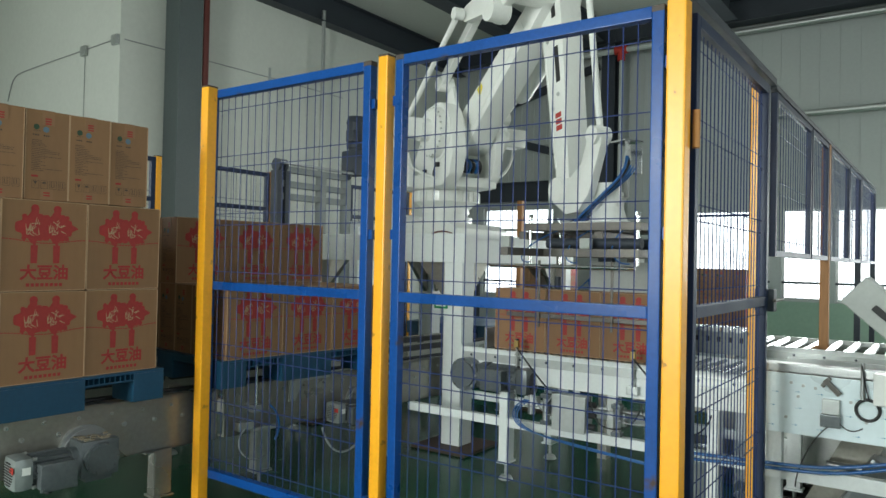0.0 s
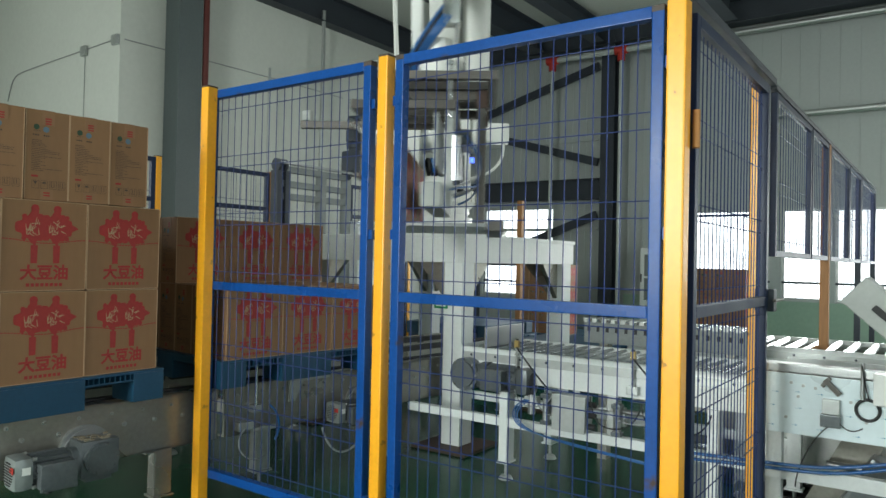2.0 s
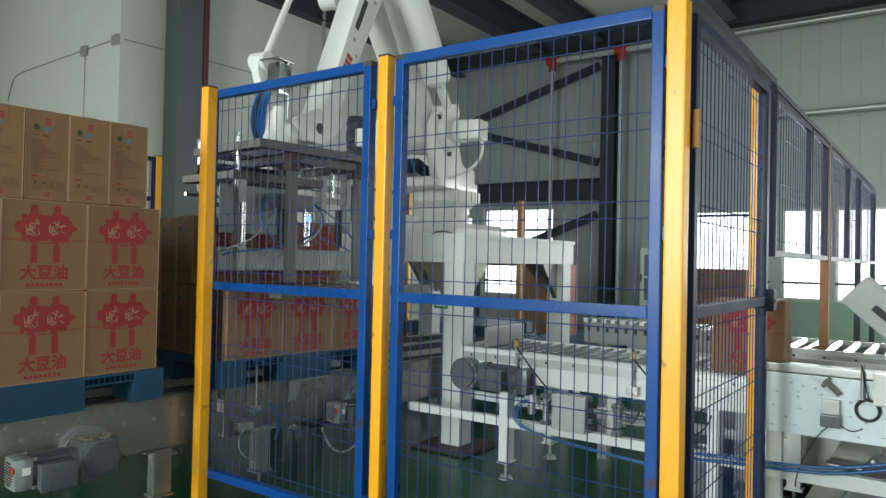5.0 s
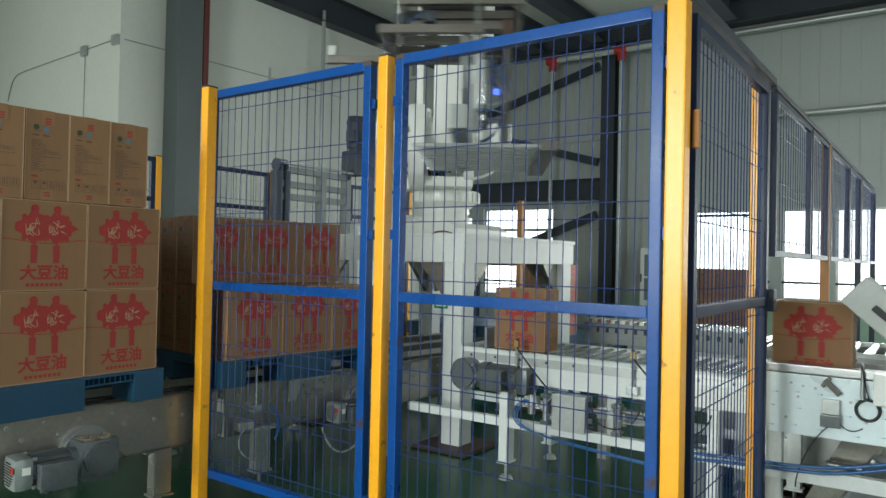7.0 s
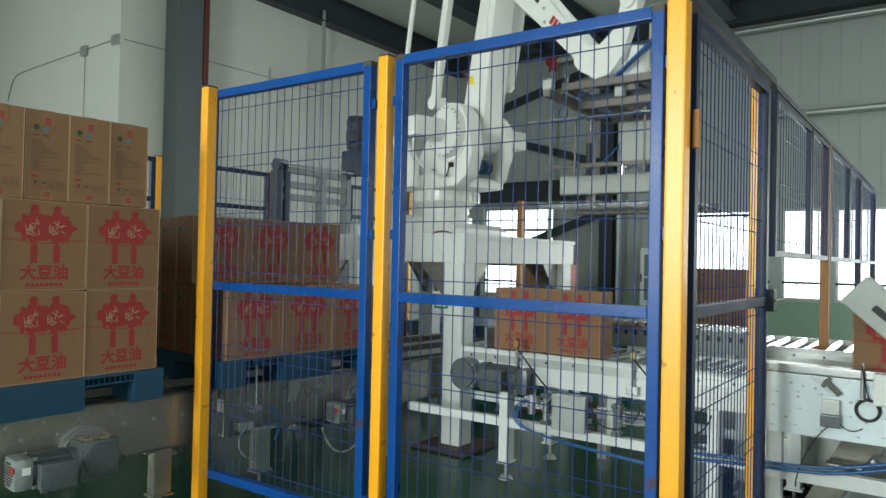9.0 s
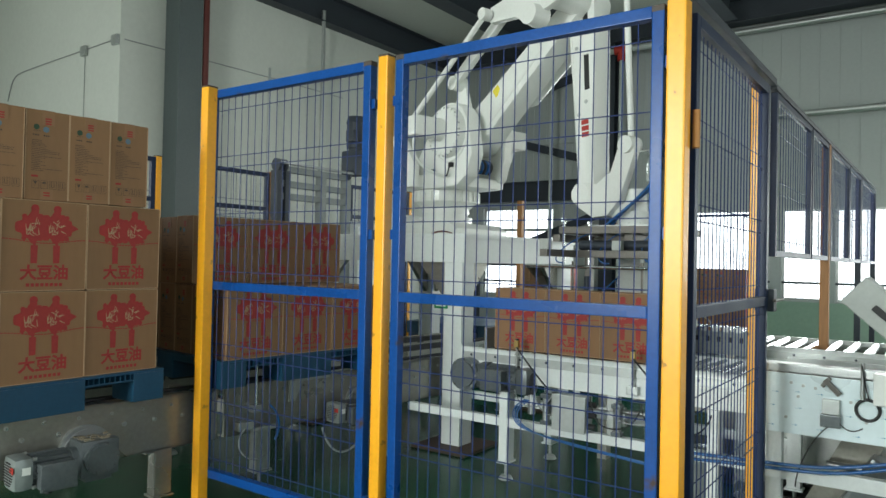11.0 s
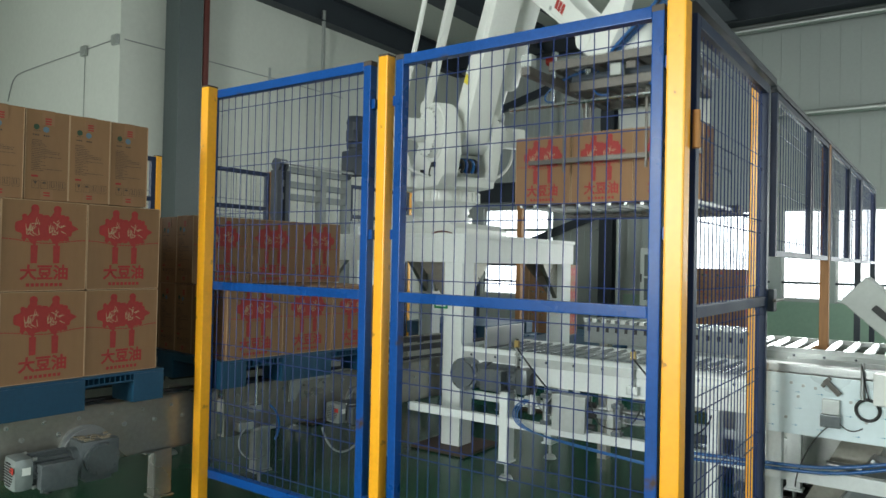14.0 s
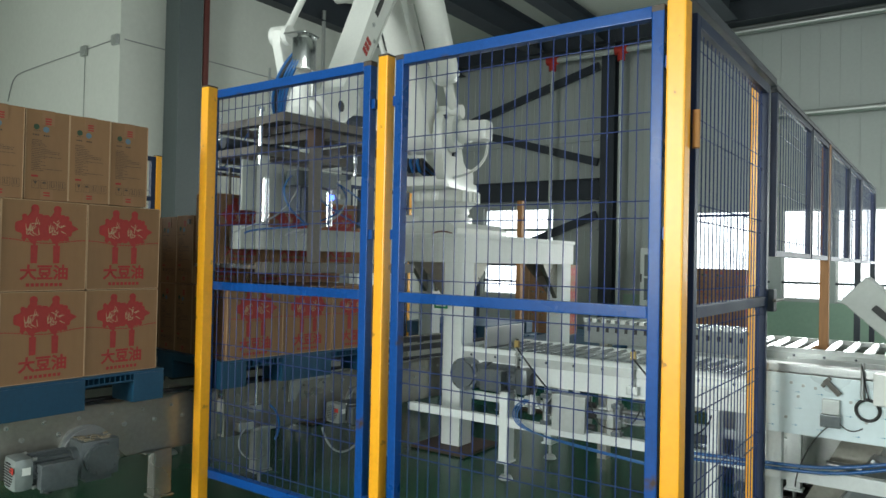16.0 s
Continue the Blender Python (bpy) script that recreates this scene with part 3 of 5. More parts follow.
def carton(m, label=CARTON_LABEL, group="stacked cartons"):
    c = thing("carton", m, label, "carton", group)
    shared("body", CARTON["body"], c)
    for k in ("front_print", "back_print"):
        p = shared("front_print", CARTON[k], c, None, "red lantern print with writing")
        shared("brush_strokes", CARTON[k + "_strokes"], p)
    for k in ("black", "green", "blue", "red"):
        shared("side_print", CARTON["side_" + k], c)
    shared("tape", CARTON["tape"], c, None, "clear glossy sealing tape")
    shared("creased_edge", CARTON["edges"], c)
    return c


# ---- pallet line: local x along the line (away from the camera), y to its far side ----
LINE = pose(-3.095, 2.31, 0, 0, 0, 90 - 5.5)     # origin on the near side plate


def on_line(x, y, z, turn=0):
    return LINE @ pose(x, y, z, 0, 0, turn)


def gear_motor_mesh_parts(parent, m):
    """A geared motor: flange, gearbox with round cover, finned motor body, fan cowl, terminal box."""
    def put(bm):
        bm.transform(m)
        return bm
    bm = BM()
    rod(bm, (0, 0.0, 0.01), (0, -0.022, 0.01), 0.098, seg=32)
    rod(bm, (0, -0.02, 0.01), (0, -0.045, 0.01), 0.082, 0.088, seg=32)
    part("flange", put(bm), STEEL, parent, "bright machined round flange", smooth=True)
    bm = BM()
    box(bm, (-0.072, -0.175, -0.085), (0.072, -0.04, 0.072), 0.014)
    box(bm, (-0.05, -0.16, -0.105), (0.05, -0.05, -0.08), 0.006)
    rod(bm, (-0.07, -0.105, -0.02), (-0.095, -0.105, -0.02), 0.066, seg=20)
    gb = part("gearbox", put(bm), MOTORGREY, parent, smooth=True)
    rg = random.Random(11)
    bm = BM()
    for i in range(46):
        x, y, r = rg.uniform(-0.06, 0.06), rg.uniform(-0.16, -0.06), rg.uniform(0.003, 0.008)
        box(bm, (x - r, y - r, 0.070), (x + r, y + r, 0.0735 + r * 0.3), 0.001)
    part("dust", put(bm), DUST, gb, "dried dust on the gearbox top")
    bm = BM()
    rod(bm, (0, -0.175, -0.005), (0, -0.192, -0.005), 0.066, seg=28)
    rod(bm, (0, -0.192, -0.005), (0, -0.196, -0.005), 0.056, seg=28)
    for i in range(10):
        a = i * math.pi / 5
        rod(bm, (0.060 * math.cos(a), -0.192, -0.005 + 0.060 * math.sin(a)), (0.060 * math.cos(a), -0.198, -0.005 + 0.060 * math.sin(a)), 0.004, seg=6)
    part("cover", put(bm), MOTORGREY, parent, "round bolted gearbox cover", smooth=True)
    bm = BM()
    rod(bm, (-0.09, -0.105, -0.02), (-0.235, -0.105, -0.02), 0.058, seg=20)
    for i in range(18):
        a = i * math.pi / 9
        bar(bm, (-0.105, -0.105 + 0.061 * math.cos(a), -0.02 + 0.061 * math.sin(a)), (-0.23, -0.105 + 0.061 * math.cos(a), -0.02 + 0.061 * math.sin(a)), 0.004, 0.016, (0, math.cos(a), math.sin(a)))
    part("motor", put(bm), MOTORGREY, parent, "finned dark grey electric motor", smooth=True)
    bm = BM()
    box(bm, (-0.300, -0.172, -0.087), (-0.232, -0.038, 0.047), 0.030)
    cowl = part("fan_cowl", put(bm), COWLGREY, parent, "pale slotted fan cowl", smooth=True)
    bm = BM()
    for y in (-0.162, -0.048):
        for z in (-0.077, 0.037):
            rod(bm, (-0.236, y, z), (-0.224, y, z), 0.008, seg=8)
    part("cowl_screws", put(bm), BOLT, cowl)
    bm = BM()
    for i in range(-4, 5):
        z = i * 0.011
        w = math.sqrt(max(0, 0.050 ** 2 - z * z))
        box(bm, (-0.303, -0.105 - w, -0.02 + z - 0.002), (-0.2995, -0.105 + w, -0.02 + z + 0.002))
    part("slots", put(bm), BLACK, cowl)
    part("sticker_arrow", put(prism(BM(), [(-0.303, -0.012), (-0.3015, 0.014), (-0.3015, -0.012)], -0.165, -0.130)), REDPAINT, cowl)
    bm = BM()
    box(bm, (-0.274, -0.1745, -0.020), (-0.246, -0.1722, 0.010), 0.0005)
    part("sticker", put(bm), ROBOTWHITE, cowl, "small white and red sticker")
    bm = BM()
    box(bm, (-0.222, -0.215, -0.085), (-0.105, -0.155, 0.016), 0.006)
    box(bm, (-0.227, -0.226, -0.090), (-0.100, -0.214, 0.021), 0.004)
    for x in (-0.219, -0.108):
        for z in (-0.082, 0.013):
            rod(bm, (x, -0.231, z), (x, -0.224, z), 0.006, seg=8)
    tb_ = part("terminal_box", put(bm), MOTORGREY, parent, smooth=True)
    part("cable_gland", put(rod(BM(), (-0.19, -0.19, -0.075), (-0.19, -0.19, -0.105), 0.013, seg=10)), BLACK, tb_, smooth=True)


def chain_conveyor(x0, x1, label):
    c = thing("pallet_conveyor", LINE, label, "conveyor", "pallet conveyors")
    for y0, nm in ((0.0, "near"), (1.06, "far")):
        bm = BM()
        box(bm, (x0, y0, 0.335), (x1, y0 + 0.012, 0.60), 0.002)
        box(bm, (x0, y0 - 0.0, 0.588), (x1, y0 + 0.06, 0.60), 0.002)
        box(bm, (x0, y0 - 0.0, 0.335), (x1, y0 + 0.06, 0.347), 0.002)
        sp = part("side_plate", bm, CONVEYOR, c)
        if y0 == 0:
            bm = BM()
            n = int((x1 - x0) / 0.145)
            for i in range(n):
                for dz, r in ((0.548, 0.0062), (0.490, 0.0085)):
                    x = x0 + 0.08 + i * 0.145 + (0.06 if dz < 0.5 else 0)
                    rod(bm, (x, -0.004, dz), (x, 0.0, dz), r * 1.35, seg=10)
                    rod(bm, (x, -0.013, dz), (x, -0.003, dz), r * 0.75, r, seg=8)
            part("bolt_row", bm, BOLT, sp, "row of bright bolt heads", smooth=True)
    for y0 in (0.10, 0.55, 0.95):
        part("chain", box(BM(), (x0, y0, 0.565), (x1, y0 + 0.045, 0.605), 0.006), BLACK, c)
    for x in np.arange(x0 + 0.25, x1, 1.0):
        part("cross_beam", box(BM(), (x, 0.06, 0.36), (x + 0.06, 1.06, 0.44), 0.003), CONVEYOR, c)
    return c


def conveyor_leg(parent, x, y, z1, w=0.09, d=0.07, mat=CONVEYOR, foot=True):
    leg = part("leg", box(BM(), (x - w / 2, y - d / 2, 0.11), (x + w / 2, y + d / 2, z1), 0.006), mat, parent)
    part("foot_plate", box(BM(), (x - w / 2 - 0.01, y - d / 2 - 0.01, 0.10), (x + w / 2 + 0.01, y + d / 2 + 0.01, 0.11), 0.002), mat, leg)
    bm = BM()
    rod(bm, (x, y, 0.02), (x, y, 0.10), 0.010, seg=10)
    rod(bm, (x, y, 0), (x, y, 0.022), 0.045, 0.03, seg=16)
    part("levelling_foot", bm, GALV, leg, smooth=True)


pc = chain_conveyor(-1.62, 0.02, "grey steel pallet chain conveyor with a geared motor")
for x in (-1.3, -0.26):
    for y in (0.05, 1.03):
        conveyor_leg(pc, x, y, 0.335)
part("bracket", box(BM(), (-0.36, 0.0, 0.325), (-0.26, 0.06, 0.335)), CONVEYOR, pc)
gm = thing("gear_motor", LINE, "dark grey geared motor with pale fan cowl on the conveyor side", "gear motor", "gear motors")
gear_motor_mesh_parts(gm, pose(-0.645, 0, 0.408) @ Matrix.Diagonal((1.12, 1.0, 1.0, 1)))
pc2 = chain_conveyor(0.06, 3.0, "grey steel pallet chain conveyor inside the fence")
for x in (0.32, 1.3, 2.6):
    for y in (0.05, 1.03):
        conveyor_leg(pc2, x, y, 0.335, mat=GALV)
gm2 = thing("gear_motor", LINE, "dark grey geared motor under the pallet conveyor", "gear motor", "gear motors")
gear_motor_mesh_parts(gm2, pose(0.98, 0, 0.40) @ Matrix.Diagonal((0.9, 0.9, 0.9, 1)))
# sensor bracket and cylinder beside the conveyor
br = thing("sensor_bracket", LINE, "steel sensor bracket with an upright rod on the conveyor side", "bracket")
part("rod", rod(BM(), (0.22, -0.05, 0.46), (0.22, -0.05, 0.70), 0.006), CHROME, br, smooth=True)
part("clamp", box(BM(), (0.20, -0.06, 0.45), (0.25, 0.0, 0.49), 0.004), GALV, br)
part("holder", box(BM(), (0.46, -0.06, 0.585), (0.72, 0.0, 0.625), 0.004), GALV, br)
part("gusset", prism(BM(), [(0.46, 0.585), (0.56, 0.585), (0.50, 0.47), (0.46, 0.47)], -0.02, -0.005), GALV, br)
part("switch", box(BM(), (0.10, -0.08, 0.37), (0.19, -0.03, 0.415), 0.006), GALV, br)
part("switch_arm", box(BM(), (0.19, -0.07, 0.352), (0.34, -0.035, 0.372), 0.004), GALV, br)
tube_path("cable", [(0.13, -0.085, 0.38), (0.07, -0.10, 0.34), (0.09, -0.11, 0.24), (0.20, -0.10, 0.20), (0.26, -0.08, 0.22)], 0.004, GREYHOSE, br)
for n_, pts in (("hose", [(0.30, -0.06, 0.48), (0.36, -0.08, 0.44), (0.38, -0.06, 0.33), (0.36, -0.03, 0.28)]), ("cable", [(0.66, -0.07, 0.30), (0.7, -0.09, 0.14), (0.9, -0.09, 0.10), (1.0, -0.08, 0.25), (1.02, -0.05, 0.34)])):
    tube_path(n_, pts, 0.006, HOSE if n_ == "hose" else GREYHOSE, br)


def pallet(m, label="blue moulded plastic pallet on the chain conveyor", w=1.08, d=1.12):
    """Local: x along the line, y away from the near edge, base at 0."""
    p = thing("pallet", m, label, "pallet", "plastic pallets")
    deck = part("deck", box(BM(), (-w / 2, 0, 0.128), (w / 2, d, 0.14), 0.003), PALLET, p)
    bm = BM()
    for x in np.arange(-w / 2 + 0.004, w / 2, 0.024):
        box(bm, (x - 0.002, 0.004, 0.098), (x + 0.002, d - 0.004, 0.128))
    for y in (0.004, d - 0.004):
        box(bm, (-w / 2 + 0.002, y - 0.002, 0.096), (w / 2 - 0.002, y + 0.002, 0.103))
    for y in (0.09, 0.2, 0.3, 0.4, d / 2, d - 0.4, d - 0.3, d - 0.2, d - 0.09):
        box(bm, (-w / 2 + 0.002, y - 0.002, 0.099), (w / 2 - 0.002, y + 0.002, 0.1275))
    tagged(part("deck_ribs", bm, PALLET, deck), kind="stuff")
    for x, hw in ((-w / 2 + 0.075, 0.075), (0, 0.17), (w / 2 - 0.075, 0.075)):
        for y in (0.09, d / 2, d - 0.09):
            part("block", box(BM(), (x - hw, y - 0.090, 0.0), (x + hw, y + 0.085, 0.128), 0.004), PALLET, p)
    return p


ZP = 0.618       # chain level
ZB = ZP + 0.141  # base of the lowest cartons
YF = -0.150      # front of the carton rows, beyond the near side plate
XA = 0.48        # middle of the pallet being loaded, along the line
pallet(on_line(XA, YF, ZP))
STACK = pose(-2.9977, 1.5745, 0, 0, 0, 90.56)      # carton seam of the full pallet, skewed on the line
pallet(STACK @ pose(-CW / 2, -0.015, ZP), "blue moulded plastic pallet carrying stacked cartons")


rj = random.Random(11)


def stack_row(x_mid, y_front, z, n=3, label=CARTON_LABEL):
    """A row of cartons, logo faces outwards, along the line."""
    made = []
    for i in range(n):
        x = x_mid + (i - (n - 1) / 2) * (CW + 0.003)
        made.append(carton(on_line(x, y_front + CD / 2 + rj.uniform(-0.003, 0.003), z, rj.uniform(-0.6, 0.6)), label))
    return made


ROW = CD + 0.004
for k in range(6):
    stack_row(XA, YF + k * ROW, ZB)
for k in range(3, 6):
    stack_row(XA, YF + k * ROW, ZB + CH + 0.002)
for lay in range(2):
    for k in range(6):
        for i in (-1.5, -0.5, 0.5):
            carton(STACK @ pose(i * (CW + 0.003), k * ROW + CD / 2 + 0.003 * lay + rj.uniform(-0.003, 0.003), ZB + lay * (CH + 0.002), 0, 0, rj.uniform(-0.6, 0.6)))
TOPLAYER = pose(-2.9958, 1.6643, 0, 0, 0, 86.34)
for r_ in range(3):
    for i in range(-5, 1):
        carton(TOPLAYER @ pose((i + 0.5) * (CD + 0.003), CW / 2 + r_ * (CW + 0.004) + rj.uniform(-0.004, 0.004), ZB + 2 * (CH + 0.002), 0, 0, 90 + rj.uniform(-0.7, 0.7)), "brown cardboard carton with its printed narrow side outwards")
# a further full pallet behind the line
far = pose(-4.35, 1.95, 0, 0, 0, 90 - 5.5)
p3 = pallet(far @ pose(0.3, 0, ZP), "blue plastic pallet with cartons on the second line")
for lay in range(2):
    for i in range(6):
        for r_ in range(2):
            carton(far @ pose(-0.2 + i * (CD + 0.004) + 0.0, CW / 2 + 0.01 + r_ * (CW + 0.004), ZB + lay * (CH + 0.002), 0, 0, 90), "brown cardboard carton in shade on the second line")
c3 = thing("pallet_conveyor", far, "grey steel pallet conveyor of the second line", "conveyor", "pallet conveyors")
for y0 in (0.02, 1.05):
    part("side_plate", box(BM(), (-0.6, y0, 0.335), (1.3, y0 + 0.02, 0.60), 0.002), CONVEYOR, c3)
    part("chain", box(BM(), (-0.6, y0 + 0.05, 0.56), (1.3, y0 + 0.1, 0.604), 0.002), BLACK, c3)
for x in (-0.4, 1.0):
    for y in (0.04, 1.05):
        conveyor_leg(c3, x, y, 0.335)

# ---- roller conveyor that feeds the cartons, along x ----
YC = 3.656       # near side plate
ZR = 0.758       # roller tops


def roller_conveyor(name, x0, x1, y0, width, z, label, pitch=0.085, r=0.024):
    c = thing(name, pose(0, 0, 0), label, "conveyor", "roller conveyors")
    for y in (y0, y0 + width):
        bm = BM()
        box(bm, (x0, y - 0.004, z - 0.18), (x1, y + 0.004, z + 0.0), 0.0015)
        box(bm, (x0, y - 0.004, z - 0.008), (x1, y + 0.045, z - 0.002))
        sp = part("side_plate", bm, PALEGREY, c)
        bm = BM()
        for i in range(int((x1 - x0) / 0.17)):
            rod(bm, (x0 + 0.07 + i * 0.17, y - 0.010, z - 0.045), (x0 + 0.07 + i * 0.17, y - 0.004, z - 0.045), 0.008, seg=7)
        part("bolt_row", bm, DARKSTEEL, sp)
        part("cover_strip", box(BM(), (x0, y - 0.0075, z - 0.075), (x1, y - 0.004, z - 0.028), 0.001), GALV, sp, "bright cover strip")
    me = to_mesh("roller", rod(BM(), (0, y0 + 0.012, 0), (0, y0 + width - 0.012, 0), r, seg=14), CHROME, True)
    for i in range(int((x1 - x0 - 0.04) / pitch)):
        shared("roller", me, c, pose(x0 + 0.05 + i * pitch, 0, z - r))
    return c


rc = roller_conveyor("roller_conveyor", -2.46, -0.75, YC, 0.60, ZR, "pale grey roller conveyor carrying cartons to the robot")
part("end_plate", box(BM(), (-2.475, YC - 0.01, ZR - 0.19), (-2.46, YC + 0.61, ZR + 0.01), 0.002), PALEGREY, rc)
part("end_stop", box(BM(), (-2.33, YC + 0.04, ZR), (-2.31, YC + 0.5, ZR + 0.12), 0.003), STEEL, rc)
for x in (-2.142, -0.95):
    for y in (YC + 0.01, YC + 0.58):
        conveyor_leg(rc, x, y, ZR - 0.18, 0.055, 0.09, PALEGREY)
part("lower_beam", box(BM(), (-2.86, YC - 0.03, 0.315), (-0.70, YC + 0.02, 0.365), 0.004), PALEGREY, rc)
part("lower_beam", box(BM(), (-2.86, YC + 0.55, 0.315), (-0.70, YC + 0.60, 0.365), 0.004), PALEGREY, rc)
gm3 = thing("gear_motor", pose(0, 0, 0), "grey geared motor slung under the roller conveyor", "gear motor", "gear motors")
bm = BM()
rod(bm, (-2.40, YC - 0.075, 0.60), (-2.40, YC + 0.12, 0.60), 0.098, seg=28)
rod(bm, (-2.40, YC - 0.088, 0.60), (-2.40, YC - 0.07, 0.60), 0.078, seg=28)
part("gearbox", bm, MOTORGREY, gm3, smooth=True)
bm = BM()
for i in range(8):
    a = i * math.pi / 4
    rod(bm, (-2.40 + 0.088 * math.cos(a), YC - 0.082, 0.60 + 0.088 * math.sin(a)), (-2.40 + 0.088 * math.cos(a), YC - 0.072, 0.60 + 0.088 * math.sin(a)), 0.008, seg=6)
part("flange_bolts", bm, BOLT, gm3)
bm = BM()
box(bm, (-2.33, YC - 0.06, 0.525), (-2.26, YC + 0.08, 0.675), 0.03)
rod(bm, (-2.28, YC - 0.03, 0.60), (-2.24, YC - 0.03, 0.60), 0.085, seg=22)
part("adapter", bm, MOTORGREY, gm3, smooth=True)
bm = BM()
rod(bm, (-2.24, YC - 0.03, 0.60), (-2.03, YC - 0.03, 0.60), 0.068, seg=20)
for i in range(20):
    a = i * math.pi / 10
    bar(bm, (-2.235, YC - 0.03 + 0.072 * math.cos(a), 0.60 + 0.072 * math.sin(a)), (-2.05, YC - 0.03 + 0.072 * math.cos(a), 0.60 + 0.072 * math.sin(a)), 0.004, 0.016, (0, math.cos(a), math.sin(a)))
part("motor", bm, MOTORGREY, gm3, "finned dark grey electric motor", smooth=True)
cowl3 = part("fan_cowl", box(BM(), (-2.03, YC - 0.105, 0.525), (-1.95, YC + 0.045, 0.675), 0.035), MOTORGREY, gm3, smooth=True)
bm = BM()
for k in range(4):
    rod(bm, (-1.9505, YC - 0.03, 0.60), (-1.9485 + 0.0004 * k, YC - 0.03, 0.60), 0.052 - 0.012 * k, seg=20)
part("grille", bm, BLACK, cowl3)
bm = BM()
box(bm, (-2.22, YC - 0.155, 0.545), (-2.09, YC - 0.09, 0.655), 0.006)
box(bm, (-2.225, YC - 0.166, 0.540), (-2.085, YC - 0.154, 0.660), 0.004)
part("terminal_box", bm, MOTORGREY, gm3)
# photo sensors on brackets along the near side
for x in (-2.06, -1.36):
    s = thing("photo_sensor", pose(x, YC - 0.03, 0), "small black photo sensor on a steel bracket", "sensor", "photo sensors")
    part("stem", rod(BM(), (0, 0, 0.62), (0, 0, 0.80), 0.007), STEEL, s, smooth=True)
    part("head", box(BM(), (-0.012, -0.014, 0.785), (0.012, 0.012, 0.828), 0.003), BRASS, s)
    part("lens_cap", rod(BM(), (0, 0.0, 0.828), (0, 0.0, 0.838), 0.010, seg=10), BLACK, s)
    part("lock_nut", rod(BM(), (0, 0, 0.742), (0, 0, 0.752), 0.013, seg=6), BOLT, s)
    part("clamp", box(BM(), (-0.03, -0.015, 0.60), (0.03, 0.026, 0.645), 0.004), GALV, s)
    tube_path("cable", [(0.01, -0.02, 0.79), (0.09, -0.05, 0.72), (0.17, -0.05, 0.63), (0.22, -0.03, 0.58)], 0.005, BLACK, s)
# control box and valves hung below
vb = thing("valve_box", pose(-1.70, YC - 0.04, 0.46), "pale grey electrical box under the roller conveyor", "box")
part("body", box(BM(), (-0.09, -0.05, -0.09), (0.10, 0.05, 0.10), 0.008), GALV, vb)
part("lid", box(BM(), (-0.093, -0.062, -0.093), (0.103, -0.05, 0.103), 0.004), GALV, vb)
for i in range(3):
    part("cable_gland", rod(BM(), (0.10, 0, -0.06 + i * 0.06), (0.14, 0, -0.06 + i * 0.06), 0.016), BLACK, vb, smooth=True)
part("hanger", box(BM(), (-0.02, 0.05, -0.12), (0.02, 0.06, 0.2)), GALV, vb)
cy = thing("air_regulator", pose(-1.95, YC - 0.04, 0.50), "small steel air regulator with blue hoses", "regulator")
part("bowl", rod(BM(), (0, 0, -0.08), (0, 0, 0.03), 0.022), STEEL, cy, smooth=True)
part("cap", rod(BM(), (0, 0, 0.03), (0, 0, 0.08), 0.014), BLACK, cy, smooth=True)
part("block", box(BM(), (-0.04, -0.02, -0.02), (0.04, 0.03, 0.02), 0.004), GALV, cy)
for k in range(3):
    tube_path("hose", [(-0.03 + 0.012 * k, -0.02, 0), (-0.10 + 0.01 * k, -0.06, -0.04 - 0.01 * k), (-0.10 + 0.02 * k, -0.06, -0.14), (0.05 + 0.03 * k, -0.05, -0.18 - 0.005 * k), (0.35, -0.05, -0.20 - 0.006 * k), (0.9, -0.06, -0.235 - 0.004 * k)], 0.004, HOSE, cy)
for x in (-1.48, -1.27):
    p = thing("support_post", pose(x, YC + 0.02, 0), "galvanised post under the roller conveyor", "post", "support posts")
    part("tube", box(BM(), (-0.03, -0.03, 0.365), (0.03, 0.03, ZR - 0.18), 0.004), GALV, p)
    part("shaft", rod(BM(), (-0.18, -0.02, 0.50), (0.2, -0.02, 0.50), 0.014), STEEL, p, smooth=True)

for x in (-1.86, -1.44, -1.12):
    ac = thing("air_cylinder", pose(x, YC - 0.035, 0.52), "steel air cylinder clamped under the roller conveyor", "air cylinder", "air cylinders")
    part("barrel", rod(BM(), (0, 0, -0.13), (0, 0, 0.02), 0.020, seg=16), STEEL, ac, smooth=True)
    part("piston_rod", rod(BM(), (0, 0, 0.02), (0, 0, 0.06), 0.008, seg=10), CHROME, ac, smooth=True)
    for z in (-0.135, 0.012):
        part("end_cap", box(BM(), (-0.026, -0.026, z - 0.012), (0.026, 0.026, z + 0.012), 0.004), MOTORGREY, ac)
    part("mounting_block", box(BM(), (-0.03, 0.026, -0.10), (0.03, 0.06, 0.0), 0.003), GALV, ac)
for k, (xa, xb, sag) in enumerate(((-1.92, -1.60, 0.42), (-1.58, -1.30, 0.40), (-1.50, -1.12, 0.44), (-1.30, -0.95, 0.41), (-2.05, -1.80, 0.45))):
    tagged(tube_path("loose_cable", [(xa, YC - 0.07, 0.57), (xa + 0.02, YC - 0.085, sag + 0.03), ((xa + xb) / 2, YC - 0.09, sag), (xb - 0.02, YC - 0.085, sag + 0.05), (xb, YC - 0.06, 0.56)], 0.004, BLACK if k % 2 else GREYHOSE), "thin loose cable slung under the roller conveyor", "cable", "loose cables")

